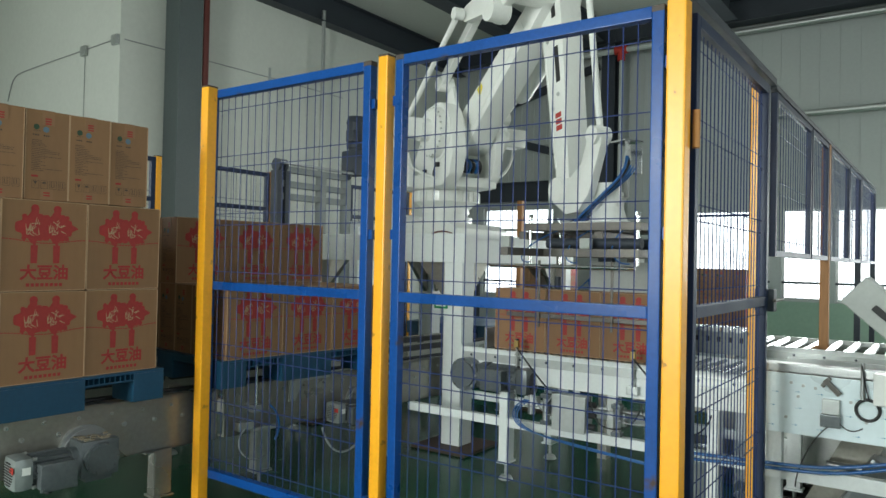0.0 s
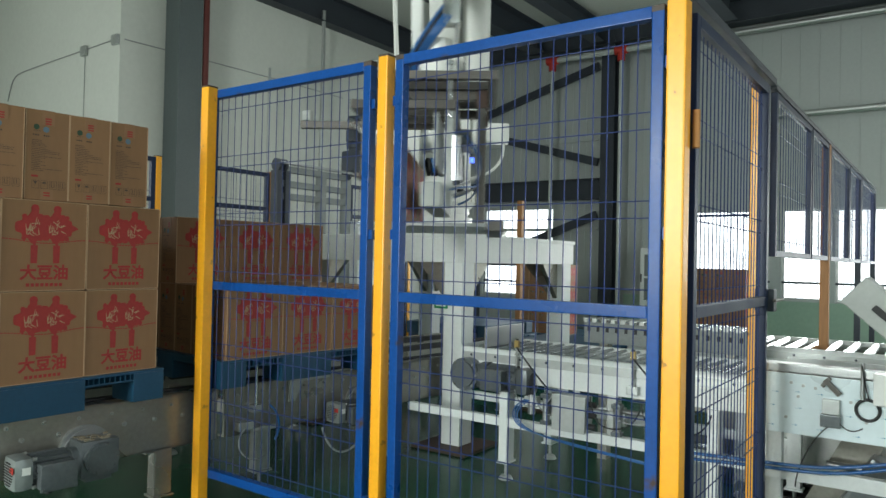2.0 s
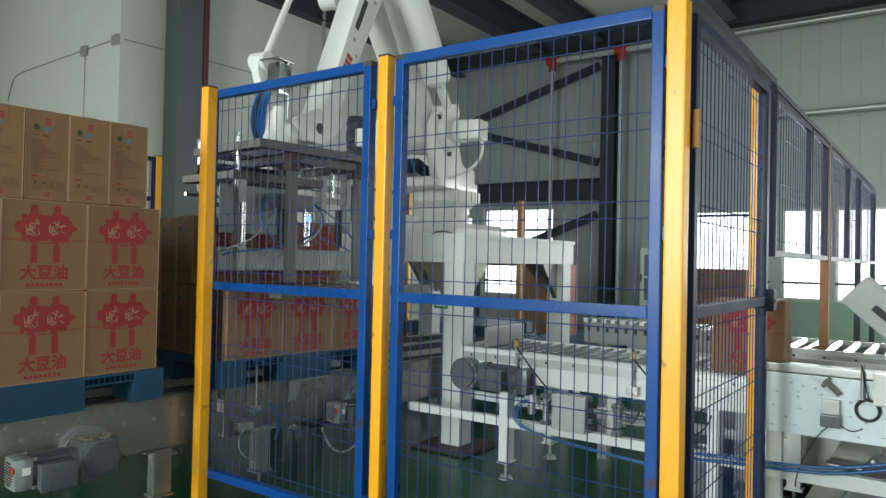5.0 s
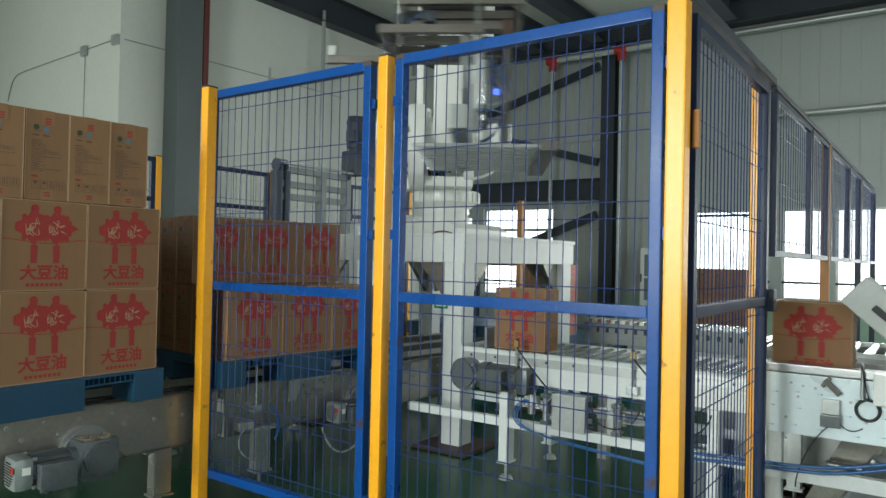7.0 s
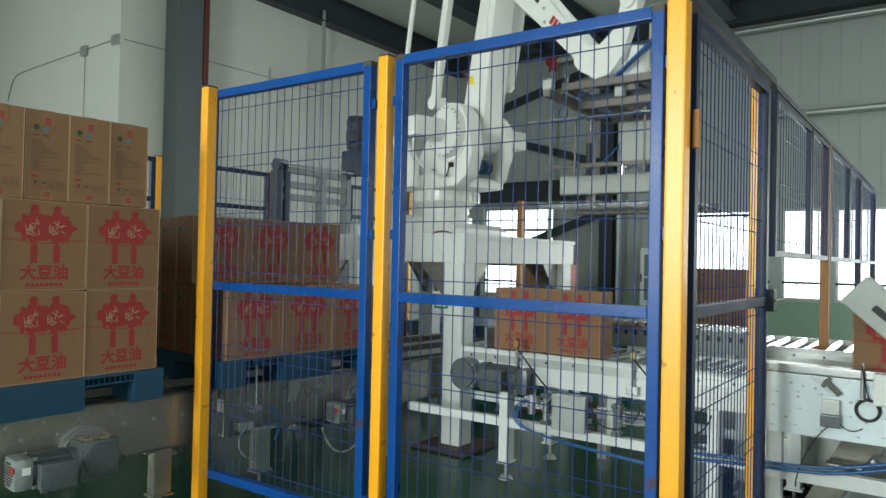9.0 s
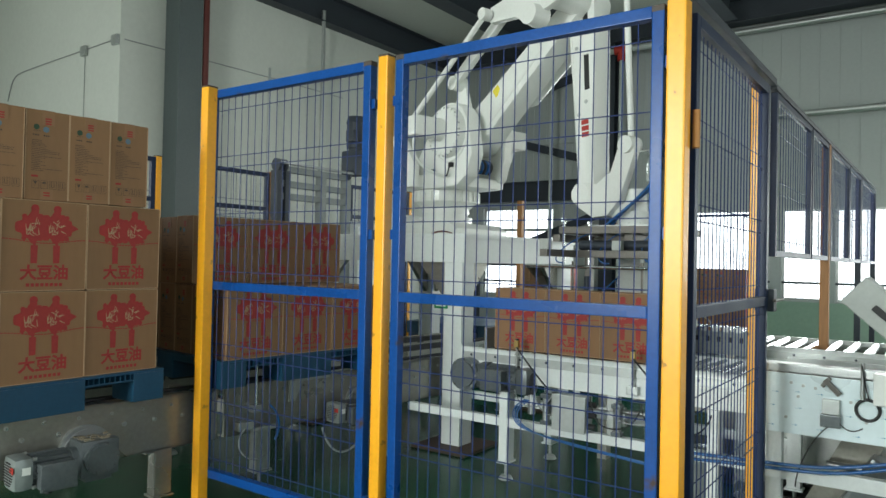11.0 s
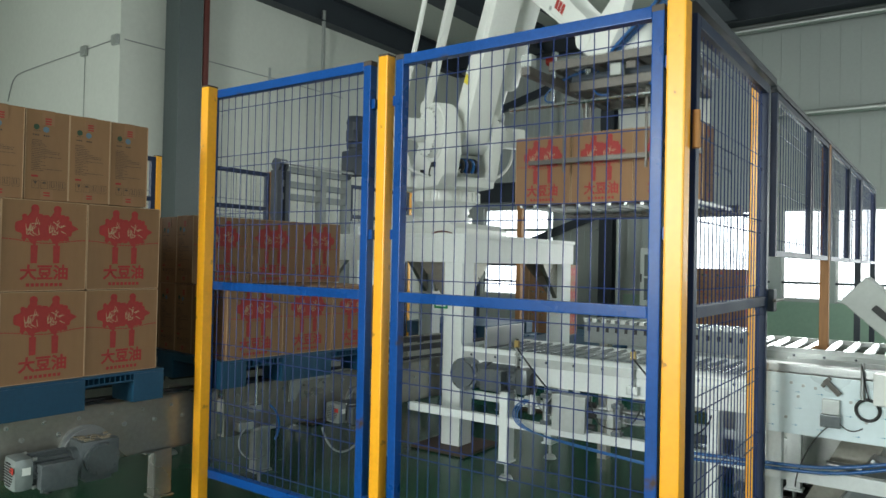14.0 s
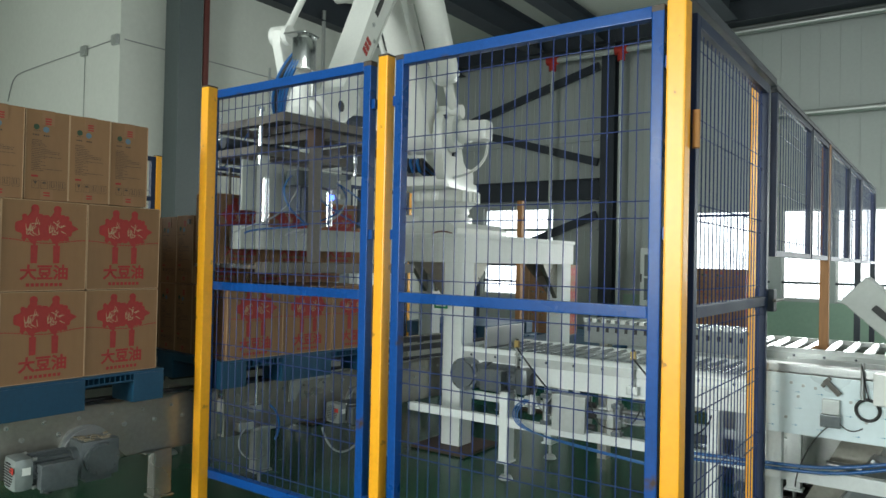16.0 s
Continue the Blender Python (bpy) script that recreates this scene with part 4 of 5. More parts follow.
# ---- feeding machine beyond the gate ----
fm = thing("infeed_machine", pose(0, 0, 0), "pale grey steel infeed conveyor machine with bolted plates", "machine")
sp_ = part("side_plate", box(BM(), (-0.73, YC - 0.05, 0.525), (1.6, YC - 0.035, 0.80), 0.003), FILMPLATE, fm, "pale steel plate under printed protective film")
rf = random.Random(9)
for i in range(26):
    x, z = -0.70 + (i % 9) * 0.11 + rf.uniform(-0.02, 0.02), 0.56 + (i // 9) * 0.08 + rf.uniform(-0.01, 0.01)
    part("film_arrow", prism(BM(), [(x, z), (x + 0.022, z - 0.001), (x + 0.022, z - 0.004), (x + 0.032, z), (x + 0.022, z + 0.004), (x + 0.022, z + 0.001)], YC - 0.0508, YC - 0.0502), FILMBLUE, sp_)
part("guide_rail", box(BM(), (-0.75, YC - 0.06, 0.805), (1.6, YC + 0.02, 0.845), 0.006), STEEL, fm)
part("belt", box(BM(), (-0.73, YC + 0.04, 0.70), (1.6, YC + 0.55, 0.757), 0.01), BLACK, fm)
part("far_plate", box(BM(), (-0.73, YC + 0.60, 0.56), (1.6, YC + 0.615, 0.80), 0.003), PALEGREY, fm)
part("lower_beam", box(BM(), (-0.72, YC - 0.05, 0.31), (1.6, YC + 0.0, 0.375), 0.004), PALEGREY, fm)
for x in (-0.68, 0.6):
    conveyor_leg(fm, x, YC + 0.02, 0.525, 0.07, 0.06, PALEGREY)
    conveyor_leg(fm, x, YC + 0.56, 0.56, 0.07, 0.06, PALEGREY)
bm = BM()
for x, z in ((-0.60, 0.76), (-0.55, 0.75), (-0.50, 0.745), (-0.44, 0.75), (-0.57, 0.70), (-0.36, 0.70), (-0.30, 0.62), (-0.45, 0.60), (-0.62, 0.60)):
    rod(bm, (x, YC - 0.058, z), (x, YC - 0.05, z), 0.007, seg=8)
part("bolt_heads", bm, GALV, fm)
bm = BM()
for i in range(12):
    rod(bm, (-0.70 + i * 0.05, YC - 0.035, 0.80), (-0.70 + i * 0.05, YC + 0.02, 0.80), 0.017, seg=10)
part("guide_chain", bm, BROWNSTEEL, fm, "worn steel side chain")
bk = part("bracket", box(BM(), (-0.47, YC - 0.085, 0.64), (-0.40, YC - 0.05, 0.705), 0.004), GALV, fm)
part("sensor_box", box(BM(), (-0.475, YC - 0.10, 0.585), (-0.395, YC - 0.055, 0.64), 0.004), MOTORGREY, bk)
bm = BM()
bar(bm, (-0.46, YC - 0.07, 0.79), (-0.40, YC - 0.08, 0.73), 0.02, 0.02)
bar(bm, (-0.47, YC - 0.07, 0.76), (-0.44, YC - 0.075, 0.80), 0.016, 0.016)
part("lever", bm, BROWNSTEEL, fm)
part("pin", rod(BM(), (-0.315, YC - 0.07, 0.72), (-0.315, YC - 0.07, 0.88), 0.008), STEEL, fm, smooth=True)
part("white_cover", box(BM(), (-0.27, YC - 0.14, 0.71), (0.25, YC - 0.07, 0.845), 0.006), ROBOTWHITE, fm)
# added white sheet imitates the window's bright reflection on the floor
part("back_sheet", box(BM(), (-0.78, YC + 0.78, 0.10), (-0.20, YC + 0.79, 0.62), 0.003), ROBOTWHITE, fm, "white sheet put in for the bright floor reflection behind the legs")
part("back_beam", box(BM(), (-0.78, YC + 0.75, 0.0), (-0.70, YC + 0.78, 0.62), 0.004), PALEGREY, fm)
bm = BM()
bar(bm, (-0.30, YC + 0.30, 0.54), (-0.52, YC + 0.34, 0.10), 0.16, 0.06, (0, 1, 0))
part("drive_strut", bm, CONVEYOR, fm)
part("strut_foot", box(BM(), (-0.62, YC + 0.24, 0.0), (-0.44, YC + 0.44, 0.10), 0.006), DARKSTEEL, fm)
# tilted guard box
gd = thing("guard_box", pose(-0.235, YC - 0.02, 1.085, 0, 42, 0), "pale steel guard box tilted above the infeed", "guard box")
part("shell", box(BM(), (-0.17, 0.0, -0.075), (0.32, 0.20, 0.075), 0.006), GUARDGREY, gd)
part("handle_slot", box(BM(), (-0.06, -0.012, -0.018), (0.11, 0.0, 0.012), 0.006), BLACK, gd)
part("hinge_rod", rod(BM(), (0.02, -0.005, 0.10), (0.02, 0.2, 0.10), 0.01), CHROME, gd, smooth=True)
part("stand", box(BM(), (0.1, 0.08, 0.06), (0.16, 0.12, 0.10), 0.002), STEEL, gd)
st = thing("guard_stand", pose(-0.13, YC + 0.08, 0.757), "steel upright holding the guard box", "stand")
part("upright", box(BM(), (-0.02, -0.02, 0), (0.02, 0.02, 0.22), 0.003), STEEL, st)
ring = BM()
segs = 28
for i in range(segs):
    a, b = 2 * math.pi * i / segs, 2 * math.pi * (i + 1) / segs
    rod(ring, (0.045 * math.cos(a), 0, 0.045 * math.sin(a)), (0.045 * math.cos(b), 0, 0.045 * math.sin(b)), 0.007, seg=7)
ring.transform(pose(-0.295, YC - 0.062, 0.675))
tagged(part("cable_coil", ring, BLACK, smooth=True), "coil of black cable hung on the infeed plate", "cable coil")
for k, pts in enumerate(([(-0.44, YC - 0.08, 0.59), (-0.52, YC - 0.10, 0.52), (-0.57, YC - 0.11, 0.36), (-0.57, YC - 0.1, 0.30)], [(-0.40, YC - 0.09, 0.61), (-0.36, YC - 0.10, 0.56), (-0.31, YC - 0.09, 0.60)], [(-0.29, YC - 0.07, 0.72), (-0.31, YC - 0.08, 0.80), (-0.315, YC - 0.09, 0.87)])):
    tagged(tube_path("sensor_cable", pts, 0.0028, BLACK), "thin black sensor cable on the infeed machine", "cable")
for k in range(2):
    tagged(tube_path("air_hose", [(-1.1, YC - 0.10, 0.335 + 0.03 * k), (-0.75, YC - 0.11, 0.37 + 0.02 * k), (-0.45, YC - 0.12, 0.37 + 0.02 * k), (-0.25, YC - 0.12, 0.43 + 0.03 * k), (0.1, YC - 0.12, 0.56)], 0.008, HOSE), "blue air hose slung under the infeed machine", "air hose")
# coiled black cables on the floor
for k in range(3):
    bm = BM()
    rr = 0.145 + 0.012 * k
    for i in range(30):
        a, b = 2 * math.pi * i / 30, 2 * math.pi * (i + 1) / 30
        rod(bm, (rr * math.cos(a), rr * math.sin(a), 0), (rr * math.cos(b), rr * math.sin(b), 0), 0.02, seg=8)
    bm.transform(pose(-0.66, 4.19, 0.02 + 0.036 * k))
    tagged(part("cable_drum", bm, BLACK, smooth=True), "black cable coiled on the green floor", "cable coil", "floor cable coils")
# the line behind: a second roller conveyor with slotted covers
rc2 = roller_conveyor("roller_conveyor", -1.9, 3.0, 4.95, 0.75, 0.78, "pale grey roller conveyor of the line behind", 0.11, 0.03)
for x in (-1.7, 0.2, 2.6):
    for y in (4.97, 5.68):
        conveyor_leg(rc2, x, y, 0.6, 0.08, 0.06, PALEGREY)
cv = thing("slotted_cover", pose(-2.0, 4.42, 0.76), "grey slotted divider block beside the rollers", "divider")
part("body", box(BM(), (0, 0, 0), (1.05, 0.16, 0.145), 0.004), FRAMEGREY, cv)
for i in range(16):
    part("slot", box(BM(), (0.025 + i * 0.064, -0.003, 0.075), (0.045 + i * 0.064, 0.004, 0.105)), BLACK, cv)
    part("divider_tooth", box(BM(), (0.0 + i * 0.064, -0.02, 0.135), (0.032 + i * 0.064, 0.15, 0.160), 0.003), GALV, cv)
    part("guide_roller", rod(BM(), (0.048 + i * 0.064, -0.015, 0.150), (0.048 + i * 0.064, 0.155, 0.150), 0.012, seg=10), CHROME, cv, smooth=True)
part("support", box(BM(), (0.1, 0.02, -0.58), (0.16, 0.1, 0.0), 0.003), CONVEYOR, cv)
part("support", box(BM(), (0.9, 0.02, -0.58), (0.96, 0.1, 0.0), 0.003), CONVEYOR, cv)
part("floor_leg", box(BM(), (0.1, 0.02, -0.76), (0.16, 0.1, -0.58)), CONVEYOR, cv)
part("floor_leg", box(BM(), (0.9, 0.02, -0.76), (0.96, 0.1, -0.58)), CONVEYOR, cv)

# drive units and frames low under the lines
for x0, y0, z1, tilt in ((-0.25, YC + 0.25, 0.46, 30), (0.35, YC + 0.3, 0.42, 0), (-1.15, YC + 0.22, 0.40, 0)):
    du = thing("drive_unit", pose(x0, y0, 0), "dark grey drive unit low under the conveyor", "drive unit", "drive units")
    part("foot", box(BM(), (-0.16, -0.1, 0), (0.16, 0.1, 0.05), 0.004), DARKSTEEL, du)
    part("housing", box(BM(), (-0.15, -0.09, -0.16), (0.15, 0.09, 0.17), 0.02, pose(0, 0, 0.20, 0, tilt, 0)), MOTORGREY, du)
    part("shaft", rod(BM(), (-0.24, 0, z1 - 0.12), (0.24, 0, z1 - 0.12), 0.018), STEEL, du, smooth=True)
for y in (4.95, 5.70):
    part("lower_beam", box(BM(), (-1.85, y - 0.02, 0.30), (2.9, y + 0.02, 0.36), 0.004), CONVEYOR, rc2)

# ---- robot table ----
AX = (-3.49, 4.885)
ZT = 1.47
tb = thing("robot_table", pose(AX[0], AX[1], 0), "pale grey welded steel stand under the robot", "stand")
part("top_plate", box(BM(), (-0.80, -0.89, ZT - 0.03), (0.80, 0.84, ZT), 0.004), PALEGREY, tb)
for lo, hi in (((-0.79, -0.88, ZT - 0.20), (0.79, -0.86, ZT - 0.03)), ((-0.79, 0.81, ZT - 0.20), (0.79, 0.83, ZT - 0.03)), ((0.77, -0.86, ZT - 0.20), (0.79, 0.81, ZT - 0.03)), ((-0.79, -0.86, ZT - 0.20), (-0.77, 0.81, ZT - 0.03))):
    part("apron", box(BM(), lo, hi, 0.003), PALEGREY, tb)
for sx in (-1, 1):
    for sy in (-1, 1):
        x, y = sx * 0.70, -0.03 + sy * 0.77
        leg = part("leg", box(BM(), (x - 0.075, y - 0.075, 0.02), (x + 0.075, y + 0.075, ZT - 0.19), 0.006), PALEGREY, tb)
        part("foot_plate", box(BM(), (x - 0.22, y - 0.22, 0.0), (x + 0.22, y + 0.22, 0.02), 0.003), RUSTPLATE, leg, "worn brown steel foot plate")
        bm = BM()
        for ax_ in (0, 1):
            s = -sx if ax_ == 0 else -sy
            tri = [(0.07 * s, ZT - 0.20), (0.34 * s, ZT - 0.20), (0.07 * s, ZT - 0.50)]
            b2 = prism(BM(), tri, -0.02, 0.02)
            b2.transform(Matrix.Translation((x, y, 0)) @ (Matrix.Rotation(radians(90), 4, "Z") if ax_ else Matrix.Identity(4)))
            me = to_mesh("t", b2, PALEGREY)
            bm.from_mesh(me)
            bpy.data.meshes.remove(me)
        part("gusset", bm, CONVEYOR, leg)
sg = thing("safety_sign", pose(AX[0] + 0.53, AX[1] - 0.877, 1.03), "small white sign with a green border on the stand leg", "sign")
part("plate", box(BM(), (0.02, -0.006, -0.08), (0.13, 0, 0.0), 0.001), SIGNGREEN, sg)
part("face", box(BM(), (0.035, -0.008, -0.065), (0.115, -0.006, -0.015)), SIGNWHITE, sg)

# ---- palletising robot (poses in its own space; base at the stand's top) ----
robot = thing("palletizing_robot", pose(AX[0], AX[1], ZT), "white four-axis palletizing robot on a steel stand", "robot")
SX, SZ = 0.41, 0.803        # shoulder axis
bm = BM()
prism(bm, [(-0.38, 0.0), (0.38, 0.0), (0.38, 0.07), (0.30, 0.115), (-0.30, 0.115), (-0.38, 0.07)], -0.38, 0.38, 0.02)
part("base", bm, ROBOTWHITE, robot, "white cast robot base with bolted feet", smooth=True)
bm = BM()
rod(bm, (0, 0, 0.115), (0, 0, 0.17), 0.225, seg=40)
rod(bm, (0, 0, 0.17), (0, 0, 0.20), 0.185, seg=40)
rod(bm, (0, 0, 0.20), (0, 0, 0.245), 0.20, seg=40)
rod(bm, (0, 0, 0.245), (0, 0, 0.29), 0.20, 0.255, seg=40)
part("neck", bm, ROBOTWHITE, robot, smooth=True)
for sx in (-1, 1):
    for k in (-1, 0, 1):
        part("base_bolt", rod(BM(), (k * 0.2, sx * -0.33, 0.09), (k * 0.2, sx * -0.33, 0.125), 0.018, seg=8), GALV, robot)
part("connector_panel", box(BM(), (-0.52, -0.2, 0.03), (-0.36, 0.2, 0.2), 0.02), ROBOTWHITE, robot, smooth=True)
for k in (-1, 1):
    tube_path("ground_cable", [(k * 0.25 - 0.12, -0.39, 0.01), (k * 0.25, -0.395, 0.07), (k * 0.25 + 0.12, -0.39, 0.01)], 0.006, MAROON, robot)
bm = BM()
rod(bm, (0, 0, 0.29), (0, 0, 0.385), 0.278, seg=48)
for i in range(30):
    a = i * math.pi / 15
    box(bm, (-0.019, 0.272, 0.295), (0.019, 0.288, 0.375), 0.0, Matrix.Rotation(a, 4, "Z"))
turret = part("turret_ring", bm, ROBOTWHITE, robot, "white bolted turning ring", smooth=True)
bm = BM()
for i in range(30):
    a = (i + 0.5) * math.pi / 15
    rod(bm, (0.276 * math.cos(a), 0.276 * math.sin(a), 0.335), (0.284 * math.cos(a), 0.284 * math.sin(a), 0.335), 0.009, seg=7)
part("ring_bolts", bm, DARKSTEEL, turret)
# shoulder column: two cheeks, a saddle below
arc = [(SX + 0.235 * math.cos(a), SZ + 0.235 * math.sin(a)) for a in np.linspace(0.15, math.pi - 0.35, 12)]
bm = BM()
prism(bm, [(-0.20, 0.385), (0.50, 0.385), (0.62, 0.46), (SX + 0.27, 0.62)] + arc + [(-0.02, 0.62), (-0.22, 0.50)], -0.30, -0.175, 0.03)
part("near_cheek", bm, ROBOTWHITE, turret, "white cast shoulder cheek", smooth=True)
arc2 = [(SX + 0.185 * math.cos(a), SZ + 0.185 * math.sin(a)) for a in np.linspace(0.15, math.pi - 0.35, 12)]
bm = BM()
prism(bm, [(-0.10, 0.385), (0.42, 0.385), (0.53, 0.46), (SX + 0.17, 0.62)] + arc2 + [(0.12, 0.62), (-0.06, 0.50)], 0.125, 0.205, 0.025)
part("far_cheek", bm, ROBOTWHITE, turret, "white cast shoulder cheek", smooth=True)
bm = BM()
box(bm, (-0.22, -0.29, 0.386), (0.50, 0.20, 0.47), 0.03)
box(bm, (-0.22, -0.27, 0.40), (0.04, 0.17, 0.60), 0.05)
part("saddle", bm, ROBOTWHITE, turret, smooth=True)
for s in (-1, 1):
    bm = BM()
    q = 0.30 if s < 0 else 0.205
    hr = 0.20 if s < 0 else 0.15
    rod(bm, (SX, s * (q - 0.03), SZ), (SX, s * (q + 0.06), SZ), hr, hr - 0.012, seg=40)
    for i in range(18):
        a = i * math.pi / 9
        rod(bm, (SX + (hr - 0.032) * math.cos(a), s * (q + 0.06), SZ + (hr - 0.032) * math.sin(a)), (SX + (hr - 0.032) * math.cos(a), s * (q + 0.068), SZ + (hr - 0.032) * math.sin(a)), 0.010, seg=6)
    part("drive_hub", bm, ROBOTWHITE, turret, "white round gear hub with bolts", smooth=True)
    bm = BM()
    rod(bm, (SX - 0.05, s * (q + 0.06), SZ + 0.02), (SX - 0.05, s * (q + 0.14), SZ + 0.02), 0.09, seg=26)
    w_ = 0.22 if s < 0 else 0.18
    box(bm, (SX - 0.13, min(s * (q + 0.12), s * (q + 0.12 + w_)), SZ - 0.055), (SX + 0.03, max(s * (q + 0.12), s * (q + 0.12 + w_)), SZ + 0.095), 0.02)
    part("motor_housing", bm, ROBOTWHITE, turret, "white drive motor housing", smooth=True)
    part("lifting_hole", rod(BM(), (SX + 0.12, s * (q - 0.02), SZ + 0.11), (SX + 0.12, s * (q + 0.006), SZ + 0.11), 0.02, seg=14), BLACK, turret)
    part("plug", box(BM(), (SX - 0.06, s * q - 0.02, SZ - 0.17), (SX - 0.02, s * q + 0.02, SZ - 0.13), 0.004), DARKSTEEL, turret)
    tube_path("cable", [(SX - 0.10, s * (q + 0.26), SZ - 0.05), (SX - 0.14, s * (q + 0.27), SZ - 0.18), (SX - 0.12, s * (q + 0.2), SZ - 0.30), (SX - 0.05, s * (q - 0.02), SZ - 0.34)], 0.012, ROBOTWHITE, turret)
bm = BM()
rod(bm, (SX, -0.176, SZ), (SX, 0.13, SZ), 0.14, seg=30)
part("shoulder_shaft", bm, ROBOTWHITE, turret, smooth=True)
for k in range(5):
    tube_path("cable", [(SX - 0.28, -0.14 + 0.03 * k, 0.52), (SX - 0.1, -0.15 + 0.03 * k, 0.56), (SX + 0.10, -0.13 + 0.03 * k, SZ - 0.17), (SX + 0.17, -0.1 + 0.03 * k, SZ - 0.24), (SX + 0.1, -0.1 + 0.03 * k, 0.5)], 0.015, HOSE if k % 2 else BLACK, turret)

bm = BM()
prism(bm, [(-0.16, 0.40), (0.10, 0.40), (0.10, 0.56), (SX - 0.50, SZ + 0.03), (SX - 0.60, SZ + 0.01), (SX - 0.61, SZ - 0.05)], -0.40, -0.355, 0.012)
box(bm, (-0.14, -0.37, 0.40), (0.08, -0.25, 0.50), 0.02)
part("tie_bracket", bm, ROBOTWHITE, turret, "white bracket for the tie rod", smooth=True)
bm = BM()
for i in range(24):
    a = i * math.pi / 12
    rod(bm, (SX + 0.185 * math.cos(a), -0.362, SZ + 0.185 * math.sin(a)), (SX + 0.185 * math.cos(a), -0.352, SZ + 0.185 * math.sin(a)), 0.008, seg=6)
part("hub_bolts", bm, BOLT, turret)
bm = BM()
for i in range(36):
    a, b = 2 * math.pi * i / 36, 2 * math.pi * (i + 1) / 36
    rod(bm, (SX + 0.222 * math.cos(a), -0.302, SZ + 0.222 * math.sin(a)), (SX + 0.222 * math.cos(b), -0.302, SZ + 0.222 * math.sin(b)), 0.010, seg=6)
part("hub_rim", bm, ROBOTWHITE, turret, smooth=True)
part("emergency_plug", box(BM(), (SX + 0.02, -0.325, SZ - 0.27), (SX + 0.06, -0.298, SZ - 0.235), 0.004), BLACK, turret)
part("emergency_plug", box(BM(), (SX - 0.20, -0.325, SZ - 0.30), (SX - 0.17, -0.298, SZ - 0.27), 0.004), BLACK, turret)
tube_path("plug_cable", [(SX + 0.04, -0.325, SZ - 0.25), (SX + 0.07, -0.36, SZ - 0.30), (SX + 0.04, -0.35, SZ - 0.36), (SX - 0.02, -0.31, SZ - 0.33)], 0.006, BLACK, turret)
L1, L2, CR, REACH = 1.33, 1.31, 0.40, 0.33
# lower arm: local x from shoulder to elbow, z to its rear
bm = BM()
prism(bm, [(-0.15, -0.05), (-0.10, -0.12), (0.04, -0.16), (0.28, -0.14), (0.8, -0.11), (1.15, -0.095), (1.33, -0.09), (1.40, -0.04), (1.40, 0.04), (1.33, 0.085), (1.15, 0.09), (0.7, 0.105), (0.22, 0.125), (-0.02, 0.14), (-0.13, 0.08)], -0.105, 0.105, 0.035)
lower = part("lower_arm", bm, ROBOTWHITE, robot, "white cast lower arm", smooth=True)
part("seam_rib", rod(BM(), (0.05, -0.106, -0.105), (0.85, -0.106, -0.045), 0.009, seg=8), ROBOTWHITE, lower, smooth=True)
part("pressed_panel", prism(BM(), [(0.30, -0.05), (0.80, -0.04), (1.08, -0.03), (1.08, 0.05), (0.80, 0.06), (0.52, 0.07)], -0.1085, -0.100, 0.003), ROBOTWHITE, lower, smooth=True)
part("elbow_boss", rod(BM(), (L1, -0.165, 0), (L1, 0.165, 0), 0.09, seg=28), ROBOTWHITE, lower, smooth=True)
part("warning_label", box(BM(), (0.40, -0.1075, 0.02), (0.47, -0.1052, 0.09)), YELLOWLABEL, lower, "yellow warning label")
part("notice_label", box(BM(), (0.31, -0.1075, 0.03), (0.37, -0.1052, 0.08)), SIGNWHITE, lower)
bm = BM()
rod(bm, (0.44, 0.235, 0.075), (1.14, 0.235, 0.075), 0.105, seg=32)
rod(bm, (1.14, 0.235, 0.075), (1.18, 0.235, 0.075), 0.105, 0.085, seg=32)
rod(bm, (0.40, 0.235, 0.075), (0.44, 0.235, 0.075), 0.08, 0.105, seg=32)
rod(bm, (1.175, 0.235, 0.075), (1.185, 0.235, 0.075), 0.06, seg=24)
part("balancing_cylinder", bm, ROBOTWHITE, lower, "white round balancing cylinder", smooth=True)
bm = BM()
rod(bm, (0.14, 0.235, 0.09), (0.41, 0.235, 0.075), 0.038, seg=16)
rod(bm, (0.14, 0.10, 0.09), (0.14, 0.30, 0.09), 0.055, seg=18)
part("piston_rod", bm, ROBOTWHITE, lower, smooth=True)
part("cylinder_bracket", box(BM(), (1.02, 0.09, 0.0), (1.12, 0.22, 0.09), 0.01), ROBOTWHITE, lower)
# forearm: local x from elbow to wrist, tail behind the elbow, z to its upper side
bm = BM()
prism(bm, [(-0.50, -0.035), (-0.45, -0.07), (-0.2, -0.11), (0.0, -0.12), (0.25, -0.115), (1.08, -0.075), (1.29, -0.075), (1.36, -0.05), (1.38, 0.0), (1.36, 0.045), (1.29, 0.065), (1.05, 0.07), (0.3, 0.105), (0.0, 0.11), (-0.3, 0.07), (-0.46, 0.05), (-0.50, 0.02)], -0.085, 0.085, 0.022)
forearm = part("forearm", bm, ROBOTWHITE, robot, "white cast forearm", smooth=True)
for x0, x1 in ((-0.02, 0.16), (0.36, 0.60)):
    for y0 in (-0.0875, 0.0825):
        part("slot", box(BM(), (x0, y0, 0.010), (x1, y0 + 0.005, 0.052), 0.002), BLACK, forearm)
